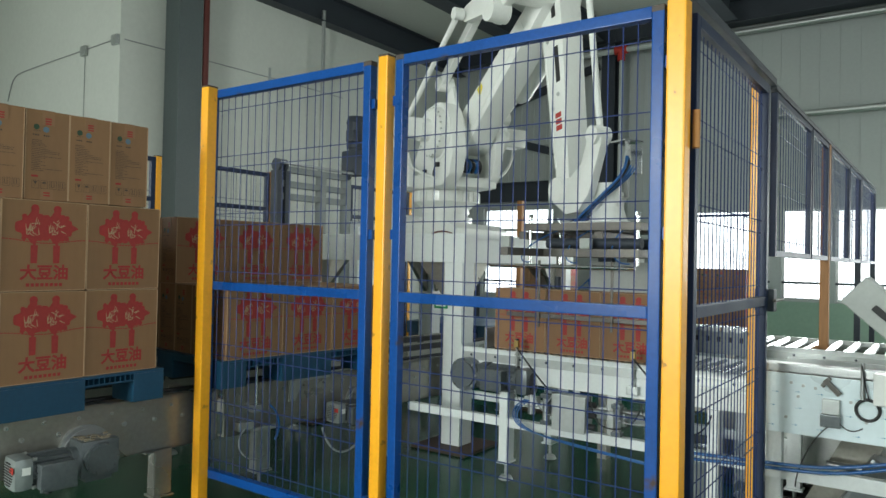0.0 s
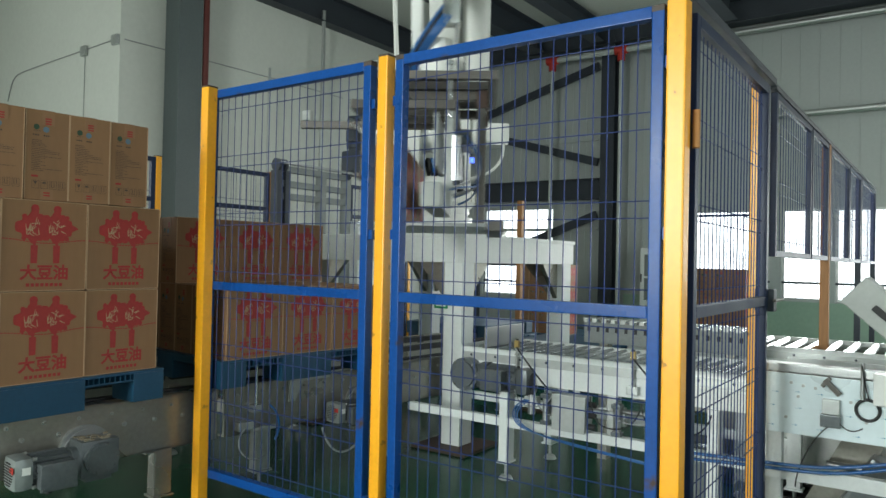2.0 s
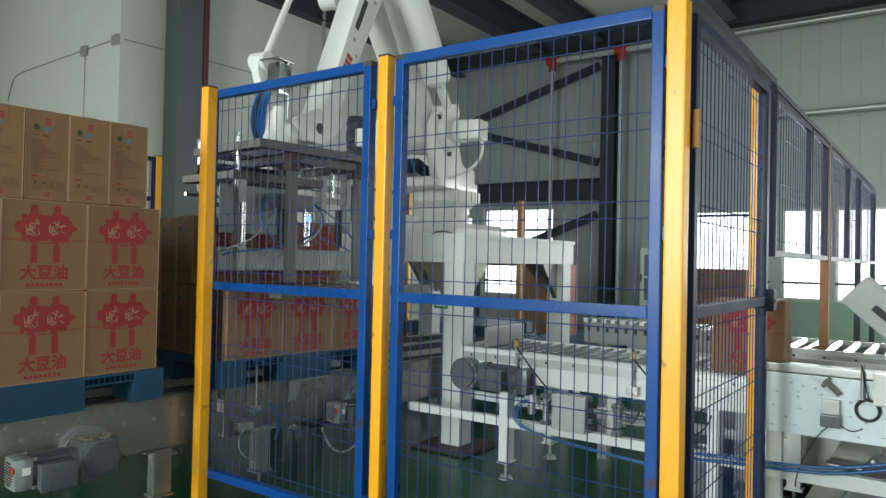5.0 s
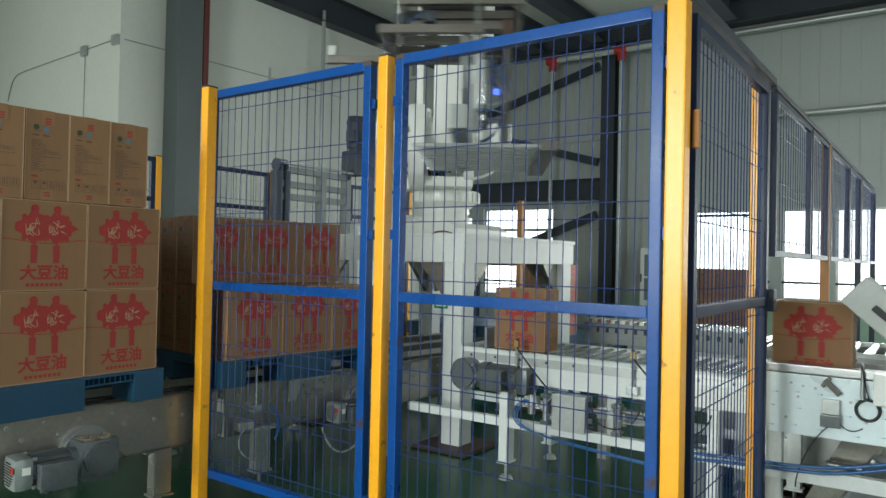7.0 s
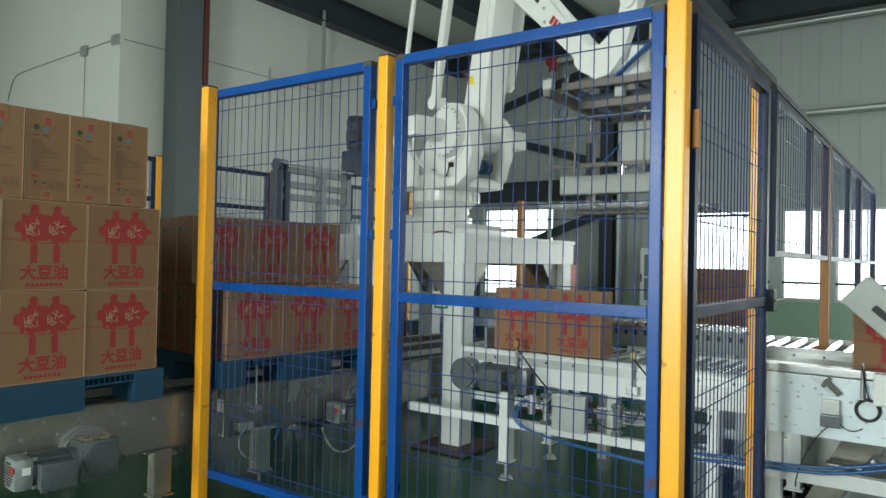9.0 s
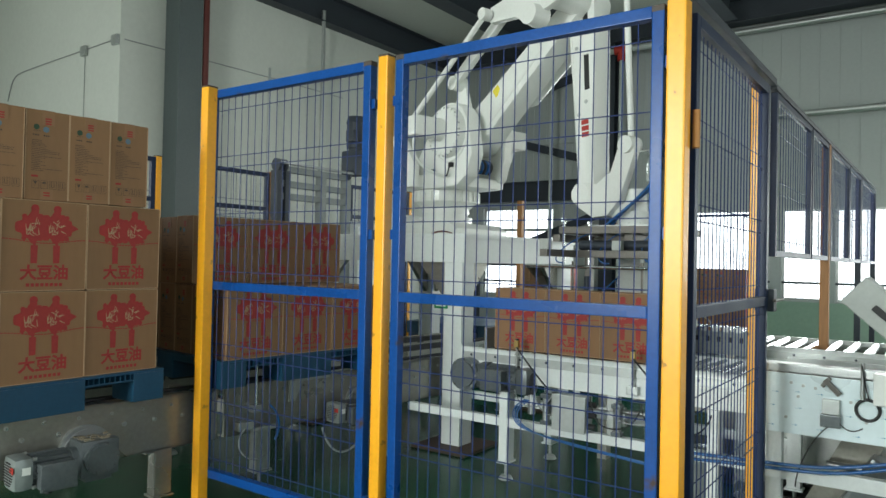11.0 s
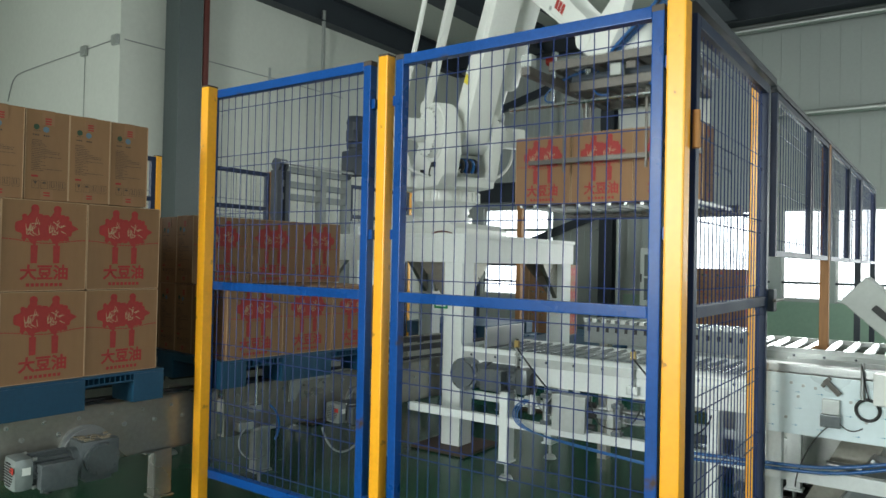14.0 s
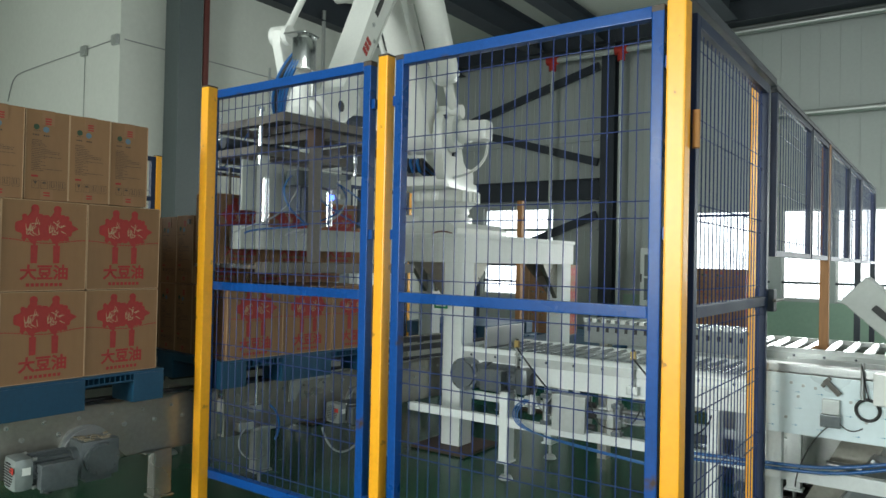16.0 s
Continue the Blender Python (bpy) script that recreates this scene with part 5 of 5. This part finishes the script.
for s in (-1, 1):
    bm = BM()
    for x, z in ((0.68, 0.02), (0.76, -0.045), (0.30, -0.05)):
        rod(bm, (x, s * 0.084, z), (x, s * 0.090, z), 0.014, seg=10)
    part("cover_screws", bm, GALV, forearm, smooth=True)
    part("cast_rib", bar(BM(), (0.2, s * 0.086, -0.095), (1.15, s * 0.086, -0.060), 0.008, 0.014), ROBOTWHITE, forearm)
bm = BM()
for s in (-1, 1):
    for i in range(3):
        box(bm, (0.80 + i * 0.042, s * 0.0862 - 0.0012, -0.025), (0.80 + i * 0.042 + 0.032, s * 0.0862 + 0.0012, 0.035))
part("red_emblem", bm, REDPAINT, forearm, "small red emblem bars")
part("tail_pin", rod(BM(), (-CR, -0.30, 0), (-CR, 0.10, 0), 0.07, seg=24), ROBOTWHITE, forearm, smooth=True)
part("wrist_pin", rod(BM(), (L2, -0.15, 0), (L2, 0.13, 0), 0.075, seg=24), ROBOTWHITE, forearm, smooth=True)
# crank and parallel rod that drive the forearm
bm = BM()
prism(bm, [(-0.12, -0.10), (0.1, -0.12), (0.34, -0.055), (CR + 0.05, -0.03), (CR + 0.05, 0.03), (0.34, 0.055), (0.1, 0.12), (-0.12, 0.1)], -0.172, -0.138, 0.012)
crank = part("crank", bm, ROBOTWHITE, robot, "white drive crank", smooth=True)
bm = BM()
bar(bm, (0, -0.235, 0), (L1, -0.235, 0), 0.055, 0.075, bevel=0.012)
for x in (0, L1):
    rod(bm, (x, -0.27, 0), (x, -0.15, 0), 0.055, seg=20)
prod_ = part("parallel_rod", bm, ROBOTWHITE, robot, "white square parallel rod", smooth=True)
# elbow link that stays upright, with two tie rods
bm = BM()
OA, OB = (-0.55, -0.02), (0.37, 0.29)
prism(bm, [(-0.08, -0.12), (0.09, -0.08), (0.22, 0.05), (OB[0] + 0.04, OB[1] - 0.03), (OB[0] + 0.03, OB[1] + 0.05), (OB[0] - 0.05, OB[1] + 0.05), (0.05, 0.16), (-0.20, 0.10), (OA[0], OA[1] + 0.06), (OA[0] - 0.06, OA[1]), (OA[0], OA[1] - 0.05), (-0.30, -0.09), (-0.14, -0.20), (-0.04, -0.17)], -0.37, -0.31, 0.012)
rod(bm, (-0.10, -0.44, -0.13), (-0.10, -0.30, -0.13), 0.072, seg=28)
rod(bm, (0, -0.34, 0), (0, -0.10, 0), 0.09, seg=28)
rod(bm, (OB[0], -0.34, OB[1]), (OB[0], -0.05, OB[1]), 0.04, seg=18)
elbow = part("elbow_link", bm, ROBOTWHITE, robot, "white triangular elbow link", smooth=True)


def tie(name, length, y):
    bm = BM()
    rod(bm, (0, y, 0), (length, y, 0), 0.020, seg=14)
    for x in (0, length):
        rod(bm, (x, y - 0.035, 0), (x, y + 0.035, 0), 0.042, seg=18)
    return part(name, bm, ROBOTWHITE, robot, "slim white tie rod", smooth=True)


tie_a, tie_b = tie("tie_rod", L1, -0.42), tie("tie_rod", L2, -0.10)
# wrist: stays level; pin at the origin, flange ahead
bm = BM()
CHEEK = [(-0.085, 0.03), (-0.085, -0.03), (-0.03, -0.08), (0.10, -0.16), (0.22, -0.15), (0.32, -0.05), (OB[0] + 0.055, OB[1] - 0.06), (OB[0] + 0.06, OB[1] + 0.02), (OB[0], OB[1] + 0.06), (OB[0] - 0.06, OB[1] + 0.02), (OB[0] - 0.13, 0.13), (0.13, 0.06), (0.0, 0.08)]
prism(bm, CHEEK, -0.145, -0.088, 0.014)
prism(bm, [(-0.085, 0.03), (-0.085, -0.03), (-0.03, -0.08), (0.10, -0.16), (0.24, -0.16), (0.36, -0.05), (0.20, 0.03), (0.0, 0.075)], 0.088, 0.135, 0.012)
box(bm, (0.09, -0.09, -0.155), (0.36, 0.10, -0.075), 0.018)
wrist = part("wrist", bm, ROBOTWHITE, robot, "white tilting wrist housing", smooth=True)
part("rod_boss", rod(BM(), (OB[0], -0.17, OB[1]), (OB[0], -0.06, OB[1]), 0.055, seg=24), ROBOTWHITE, wrist, smooth=True)
part("wrist_hole", rod(BM(), (0.14, 0.134, -0.07), (0.14, 0.138, -0.07), 0.032, seg=16), BLACK, wrist)
bm = BM()
rod(bm, (REACH, 0, -0.205), (REACH, 0, -0.12), 0.115, 0.085, seg=32)
rod(bm, (REACH, 0, -0.12), (REACH, 0, 0.02), 0.075, seg=26)
rod(bm, (REACH, 0, -0.225), (REACH, 0, -0.205), 0.125, seg=32)
rod(bm, (REACH, 0, -0.245), (REACH, 0, -0.225), 0.09, seg=32)
part("flange", bm, ROBOTWHITE, wrist, "white round tool flange", smooth=True)
bm = BM()
for i in range(10):
    a = i * math.pi / 5
    rod(bm, (REACH + 0.105 * math.cos(a), 0.105 * math.sin(a), -0.206), (REACH + 0.105 * math.cos(a), 0.105 * math.sin(a), -0.195), 0.009, seg=6)
part("flange_bolts", bm, GALV, wrist)
part("connector_block", box(BM(), (REACH + 0.06, 0.03, 0.07), (REACH + 0.15, 0.12, 0.24), 0.008), CHROME, wrist, "bright metal connector block", smooth=True)
part("connector_plate", box(BM(), (REACH + 0.03, 0.09, -0.06), (REACH + 0.06, 0.105, 0.27), 0.004), STEEL, wrist)
part("connector_shelf", box(BM(), (REACH + 0.03, -0.02, 0.255), (REACH + 0.16, 0.12, 0.265), 0.002), CHROME, wrist)
for k in range(5):
    tube_path("hose", [(REACH + 0.12, 0.03 + 0.02 * k, 0.17), (REACH + 0.17, -0.02 + 0.02 * k, 0.08), (REACH + 0.13 - 0.01 * k, -0.10 + 0.015 * k, -0.02), (REACH + 0.05 - 0.01 * k, -0.17 + 0.012 * k, -0.12), (REACH - 0.06, -0.19 + 0.012 * k, -0.20), (REACH - 0.16, -0.17 + 0.02 * k, -0.26)], 0.009, BLACK if k == 1 else HOSE, wrist)

# ---- gripper: origin at the flange, x along the carton row, y to its rear ----
grip = thing("carton_gripper", pose(-1.69, 3.8, 1.5), "weathered steel tube gripper with a tined fork", "gripper")
part("mounting_plate", box(BM(), (-0.18, -0.02, 0.019), (0.18, 0.32, 0.03), 0.003), STEEL, grip)
for x0, x1, y0, y1, z, t in ((-0.36, 0.34, -0.10, 0.50, -0.005, 0.045), (-0.24, 0.36, -0.18, 0.30, -0.155, 0.045)):
    for y in (y0, y1):
        part("long_tube", box(BM(), (x0, y - t / 2, z - t / 2), (x1, y + t / 2, z + t / 2), 0.004), BROWNSTEEL, grip)
    for x in (x0 + t / 2, x0 + 0.34 * (x1 - x0), x0 + 0.66 * (x1 - x0), x1 - t / 2):
        part("cross_tube", box(BM(), (x - t / 2, y0 + t / 2, z - t / 2 + 0.002), (x + t / 2, y1 - t / 2, z + t / 2 - 0.002), 0.003), BROWNSTEEL, grip)
part("outrigger_tube", box(BM(), (-0.24, -0.60, -0.1755), (-0.195, -0.205, -0.1345), 0.003), BROWNSTEEL, grip)
for x in (0.08, -0.40):
    part("portal_beam", box(BM(), (x - 0.025, -0.08, -0.076), (x + 0.025, 0.42, -0.0295), 0.004), BROWNSTEEL, grip)
    part("corner_gusset", box(BM(), (x - 0.032, 0.415, -0.12), (x + 0.032, 0.475, -0.02), 0.004), RUSTPLATE, grip, "rusted corner weld")
part("portal_beam", box(BM(), (-0.365, 0.425, -0.072), (0.045, 0.465, -0.03), 0.004), BROWNSTEEL, grip)
for x in (-0.335, 0.315):
    for y in (-0.10, 0.29):
        bm = BM()
        rod(bm, (x, y, -0.22), (x, y, 0.06), 0.010, seg=12)
        rod(bm, (x, y, 0.05), (x, y, 0.07), 0.018, seg=8)
        part("guide_rod", bm, CHROME, grip, smooth=True)
for x, y in ((-0.22, -0.56), (0.065, -0.20)):
    part("clamp_block", box(BM(), (x - 0.028, y - 0.03, -0.1325), (x + 0.028, y + 0.02, -0.075), 0.005), GUARDGREY, grip)
part("cylinder", rod(BM(), (-0.22, -0.10, -0.10), (0.34, -0.10, -0.10), 0.030), DARKSTEEL, grip, smooth=True)
part("cylinder", rod(BM(), (-0.1, 0.05, -0.10), (0.38, 0.05, -0.10), 0.030), DARKSTEEL, grip, smooth=True)
part("front_rod", rod(BM(), (-0.55, -0.20, -0.235), (0.34, -0.20, -0.235), 0.011), CHROME, grip, smooth=True)
# front presser that holds the carton row
pr = part("presser_bar", box(BM(), (-0.46, -0.15, -0.53), (0.46, -0.13, -0.505), 0.003), BROWNSTEEL, grip)
for x in (-0.24, 0.20):
    bm = BM()
    box(bm, (x - 0.006, -0.168, -0.58), (x + 0.006, -0.156, -0.20), 0.002)
    part("arm", bm, BROWNSTEEL, pr)
# rear posts, plate and valves
for x in (0.08, -0.40):
    part("post", box(BM(), (x - 0.025, 0.42, -0.72), (x + 0.025, 0.465, -0.12), 0.004), BROWNSTEEL, grip)
part("steel_post", box(BM(), (0.27, 0.27, -0.66), (0.32, 0.31, -0.17), 0.004), GALV, grip, "bright steel upright")
part("rear_plate", box(BM(), (-0.10, 0.22, -0.46), (0.38, 0.235, -0.20), 0.004), GUARDGREY, grip)
part("push_box", box(BM(), (-0.50, 0.16, -0.66), (0.40, 0.26, -0.54), 0.006), GUARDGREY, grip, "pale steel push beam")
for i, x in enumerate((-0.36, -0.12, 0.05, 0.30)):
    part("air_cylinder", rod(BM(), (x, 0.32, -0.52), (x, 0.32, -0.30), 0.022), CHROME if i % 2 else DARKSTEEL, grip, smooth=True)
part("valve_island", box(BM(), (-0.12, 0.30, -0.32), (0.16, 0.39, -0.24), 0.006), MOTORGREY, grip)
part("indicator", box(BM(), (-0.09, 0.385, -0.38), (-0.065, 0.40, -0.355)), LEDGLOW, grip, "blue lit indicator")
rh = random.Random(3)
for k in range(7):
    x0, x1 = rh.uniform(-0.3, 0.35), rh.uniform(-0.55, 0.55)
    tube_path("hose", [(x0 * 0.4, 0.34, -0.26), (x0, rh.uniform(0.36, 0.48), -0.36), ((x0 + x1) / 2, rh.uniform(0.38, 0.5), -0.48 - 0.1 * rh.random()), (x1, 0.38, -0.55), (x1, 0.30, -0.58)], 0.0045, HOSE if k % 3 else GREYHOSE, grip)
for k in range(3):
    tube_path("hose", [(-0.2 + 0.2 * k, 0.0, -0.02), (-0.35 + 0.25 * k, -0.15, -0.10), (-0.4 + 0.3 * k, -0.20, -0.22), (-0.3 + 0.3 * k, -0.17, -0.21)], 0.004, HOSE, grip)
# sliding fork
fork = part("fork", box(BM(), (-0.56, 0.48, -0.775), (0.46, 0.57, -0.722), 0.005), BROWNSTEEL, grip, "tined carrying fork")
tine = to_mesh("tine", box(BM(), (-0.009, -0.13, -0.757), (0.009, 0.48, -0.739), 0.003), STEEL)
for i in range(12):
    shared("tine", tine, fork, pose(-0.51 + i * 0.085, 0, 0))

# ---- stacks and cabinets further back ----
for k in range(4):
    pallet(pose(-4.6, 6.5, 0.145 * k, 0, 0, 4 * (k % 2)), "blue plastic pallet in a stack on the floor")
for k in range(3):
    pallet(pose(-3.4, 6.6, 0.145 * k, 0, 0, -3 * (k % 2)), "blue plastic pallet in a stack on the floor")
pallet(pose(-2.3, 8.6, 0.0), "blue plastic pallet with a dark carton stack")
for lay in range(3):
    for i in range(5):
        for j in range(2):
            carton(pose(-2.72 + i * (CD + 0.005), 8.8 + j * (CW + 0.01), 0.141 + lay * (CH + 0.002), 0, 0, 90 + rj.uniform(-1, 1)), "brown cardboard carton stacked by the windows")
pallet(pose(-5.3, 10.2, 0.0), "blue plastic pallet with cartons by the end wall")
for lay in range(3):
    for i in range(5):
        carton(pose(-5.7 + i * (CD + 0.005), 10.4, 0.141 + lay * (CH + 0.002), 0, 0, 90), "brown cardboard carton stacked by the end wall")
cb = thing("control_cabinet", pose(-4.42, YB - 0.45, 0), "grey control cabinet with a dark window", "cabinet")
part("body", box(BM(), (-0.3, 0, 0.1), (0.3, 0.4, 1.58), 0.01), PALEGREY, cb)
part("plinth", box(BM(), (-0.28, 0.02, 0), (0.28, 0.38, 0.1)), DARKSTEEL, cb)
for z in (0.62, 1.06):
    part("door_window", box(BM(), (-0.22, -0.006, z), (0.22, 0.0, z + 0.40), 0.002), FRAMEGREY, cb)
part("handle", box(BM(), (-0.285, -0.02, 0.95), (-0.265, 0.0, 1.10), 0.004), BLACK, cb)
for x_, y_ in ((-6.55, 10.9),):
    tr = thing("trestle", pose(x_, y_, 0), "dark steel trestle behind the robot stand", "trestle")
    part("beam", box(BM(), (-0.6, -0.05, 1.2), (0.6, 0.05, 1.32), 0.004), DARKSTEEL, tr)
    for sx in (-0.5, 0.5):
        part("leg", box(BM(), (sx - 0.04, -0.04, 0), (sx + 0.04, 0.04, 1.2), 0.004), DARKSTEEL, tr)

# ---- gantry with upright motor beyond the pallet line ----
ga = thing("gantry_machine", pose(-5.2, 4.5, 0), "grey steel gantry with rollers and an upright motor", "machine")
for y in (0.02, 0.12, 0.60, 0.96):
    part("upright", box(BM(), (-0.05, y - 0.03, 0), (0.05, y + 0.03, 2.1), 0.004), FRAMEGREY if y > 0.2 else DARKSTEEL, ga)
for z in (2.12, 1.98, 1.86):
    part("cross_rail", box(BM(), (-0.03, 0.05, z - 0.03), (0.03, 1.0, z + 0.03), 0.003), FRAMEGREY, ga)
part("shaft", rod(BM(), (0.07, 0.0, 2.17), (0.07, 1.0, 2.17), 0.015), STEEL, ga, smooth=True)
for y in (0.0, 0.08, 0.95):
    part("sprocket", rod(BM(), (0.02, y - 0.015, 2.15), (0.02, y + 0.015, 2.15), 0.06, seg=18), DARKSTEEL, ga, smooth=True)
bm = BM()
rod(bm, (0.0, 1.10, 2.45), (0.0, 1.10, 2.72), 0.10, seg=22)
rod(bm, (0.0, 1.10, 2.72), (0.0, 1.10, 2.79), 0.11, 0.09, seg=22)
part("motor", bm, DARKSTEEL, ga, "upright dark grey motor", smooth=True)
bm = BM()
box(bm, (-0.1, 0.98, 2.16), (0.1, 1.2, 2.42), 0.03)
rod(bm, (0, 1.10, 2.40), (0, 1.10, 2.46), 0.08)
box(bm, (0.02, 0.92, 2.5), (0.12, 1.0, 2.62), 0.01)
part("gearbox", bm, DARKSTEEL, ga, smooth=True)
part("white_cover", prism(BM(), [(-0.1, 0.9), (0.1, 0.9), (0.1, 1.62), (-0.1, 1.68)], 1.06, 1.5, 0.01), PALEGREY, ga)

# ---- motion ----
# gripper flange by time: seconds, x, y, height of the wrist pin, turn of the carton row
PICK = (-1.69, 3.80)
WAIT = (-1.67, 4.20)
LROW = 90 - 5.5 - 180
DROP = tuple((LINE @ Vector((XA - 0.065, YF + 2 * ROW + CD / 2, 0))).xy)
DROP2 = tuple((LINE @ Vector((XA - 0.065, YF + 1 * ROW + CD / 2, 0))).xy)
ZPICK = 1.742
ZDROP = ZPICK + (ZB + CH + 0.004) - ZR
LIFT = [(0.0, *PICK, ZPICK, 0), (0.2, -1.68, 3.79, ZPICK + 0.04, 0), (0.5, -1.55, 3.72, 2.15, 0), (0.75, -1.42, 3.60, 2.50, 0), (1.0, -1.39, 3.41, 2.60, -4), (1.25, -1.55, 3.22, 2.53, -14),
        (1.5, -1.79, 3.12, 2.48, -27), (2.0, -2.44, 2.97, 2.45, -58), (2.5, -2.94, 2.80, 2.37, -88)]
CYCLE = 13.1
PATH_ROWS = LIFT + [
    (3.0, *DROP, ZDROP + 0.10, LROW), (3.4, *DROP, ZDROP, LROW), (5.6, *DROP, ZDROP, LROW),
    (6.0, *DROP, ZDROP + 0.06, LROW), (6.3, *DROP, ZDROP + 0.40, LROW), (6.5, *DROP, 2.84, LROW), (6.7, -3.06, 2.84, 2.88, LROW + 6), (7.0, -2.36, 3.08, 2.84, -58),
    (7.5, -1.75, 3.90, 2.90, -8), (7.8, *WAIT, 2.92, 0), (8.4, *WAIT, 2.90, 0), (9.0, *WAIT, 2.65, 0), (9.2, *WAIT, 2.45, 0),
    (10.0, *WAIT, 1.80, 0), (10.6, *WAIT, ZPICK, 0), (11.3, *WAIT, ZPICK, 0), (11.9, *PICK, ZPICK, 0)] + [(CYCLE + r[0], *r[1:]) for r in LIFT] + [(16.1, *DROP2, ZDROP + 0.10, LROW)]
# slide of the fork to the rear
FORK_ROWS = [(0.0, 0.0), (4.3, 0.0), (5.4, 0.46), (6.6, 0.46), (7.2, 0.0), (16.0, 0.0)]


def smooth_at(rows, t):
    """Monotone cubic through rows of time and values."""
    ts = [r[0] for r in rows]
    i = max(0, min(len(ts) - 2, int(np.searchsorted(ts, t, "right")) - 1))
    h = ts[i + 1] - ts[i]
    s = min(1.0, max(0.0, (t - ts[i]) / h))
    out = []
    for k in range(1, len(rows[0])):
        def slope(j):
            if j <= 0 or j >= len(ts) - 1:
                return 0.0
            a = (rows[j][k] - rows[j - 1][k]) / (ts[j] - ts[j - 1])
            b = (rows[j + 1][k] - rows[j][k]) / (ts[j + 1] - ts[j])
            return 0.0 if a * b <= 0 else 2 * a * b / (a + b)
        p0, p1, m0, m1 = rows[i][k], rows[i + 1][k], slope(i) * h, slope(i + 1) * h
        out.append((2 * s ** 3 - 3 * s ** 2 + 1) * p0 + (s ** 3 - 2 * s ** 2 + s) * m0 + (3 * s ** 2 - 2 * s ** 3) * p1 + (s ** 3 - s ** 2) * m1)
    return out


FLANGE = 0.15      # the flange sits this far behind the carton row


def grip_pose(t):
    x, y, z, turn = smooth_at(PATH_ROWS, t)
    return pose(x, y, z - 0.245, 0, 0, turn)


def robot_poses(t):
    """Poses of the robot's parts in its own space."""
    z = smooth_at(PATH_ROWS, t)[2]
    x, y, _ = grip_pose(t) @ Vector((0, FLANGE, 0))
    dx, dy = x - AX[0], y - AX[1]
    yaw, r = math.degrees(math.atan2(dy, dx)), math.hypot(dx, dy) - REACH
    ax_, az = SX, SZ
    px_, pz = r, z - ZT
    d = math.hypot(px_ - ax_, pz - az)
    d = min(d, L1 + L2 - 0.01)
    base = math.atan2(pz - az, px_ - ax_)
    a1 = base + math.acos((L1 ** 2 + d * d - L2 ** 2) / (2 * L1 * d))
    ex, ez = ax_ + L1 * math.cos(a1), az + L1 * math.sin(a1)
    a2 = math.atan2(pz - ez, px_ - ex)
    spin = pose(0, 0, 0, 0, 0, yaw)

    def at(u, w, angle=0.0, side=0.0):
        return spin @ pose(u, side, w, 0, -math.degrees(angle), 0)
    back = a2 + math.pi
    cx, cz = ax_ + CR * math.cos(back), az + CR * math.sin(back)
    return {turret: spin, lower: at(ax_, az, a1), forearm: at(ex, ez, a2, 0.05), crank: at(ax_, az, back), prod_: at(cx, cz, a1), elbow: at(ex, ez),
            tie_a: at(ax_ + OA[0], az + OA[1], a1), tie_b: at(ex + OB[0], ez + OB[1], a2, 0.05), wrist: at(px_, pz, 0.0, 0.05)}


def held(i):
    """Place of the i-th carton of a row in the gripper."""
    return pose((i - 1) * (CW + 0.004) - 0.065, 0.0, ZR + 0.002 - (ZPICK - 0.245))


first = [carton(Matrix.Identity(4), CARTON_LABEL, "carried cartons") for i in range(3)]
second = [carton(Matrix.Identity(4), CARTON_LABEL, "carried cartons") for i in range(3)]
# left edge of a carton that comes along the rollers: seconds after it shows, x
FEED = [(-1.5, 1.0), (0.0, -0.06), (0.4, -0.339), (0.9, -0.706), (1.4, -1.028), (1.9, -1.452), (2.4, -1.815), (2.75, -2.06), (3.1, -2.28)]
STOPS = [PICK[0] - 0.065 + (i - 1) * (CW + 0.004) - CW / 2 for i in range(3)]
STARTS = [3.66, 6.1, 8.56]


def feed_x(i, t):
    return max(STOPS[i], smooth_at(FEED, max(-1.5, min(3.1, t - STARTS[i])))[0])


def motions():
    steps = [round(k * 0.1, 2) for k in range(161)]
    rows = {p: [] for p in robot_poses(0)}
    for t in steps:
        for p, m in robot_poses(t).items():
            rows[p].append((t, m))
    for p, r in rows.items():
        walk(p, r)
    walk(grip, [(t, grip_pose(t)) for t in steps])
    walk(fork, [(t, pose(0, smooth_at(FORK_ROWS, t)[0], 0)) for t in steps])
    walk_down = grip_pose(4.2)
    for i, c in enumerate(first):
        walk(c, [(t, (grip_pose(t) if t < 4.25 else walk_down) @ held(i)) for t in steps])
    for i, c in enumerate(second):
        out = []
        for t in steps:
            if t < 13.15:
                m = pose(feed_x(i, t) + CW / 2, PICK[1], ZR + 0.002)
            else:
                m = grip_pose(t) @ held(i)
            out.append((t, m))
        walk(c, out)


motions()
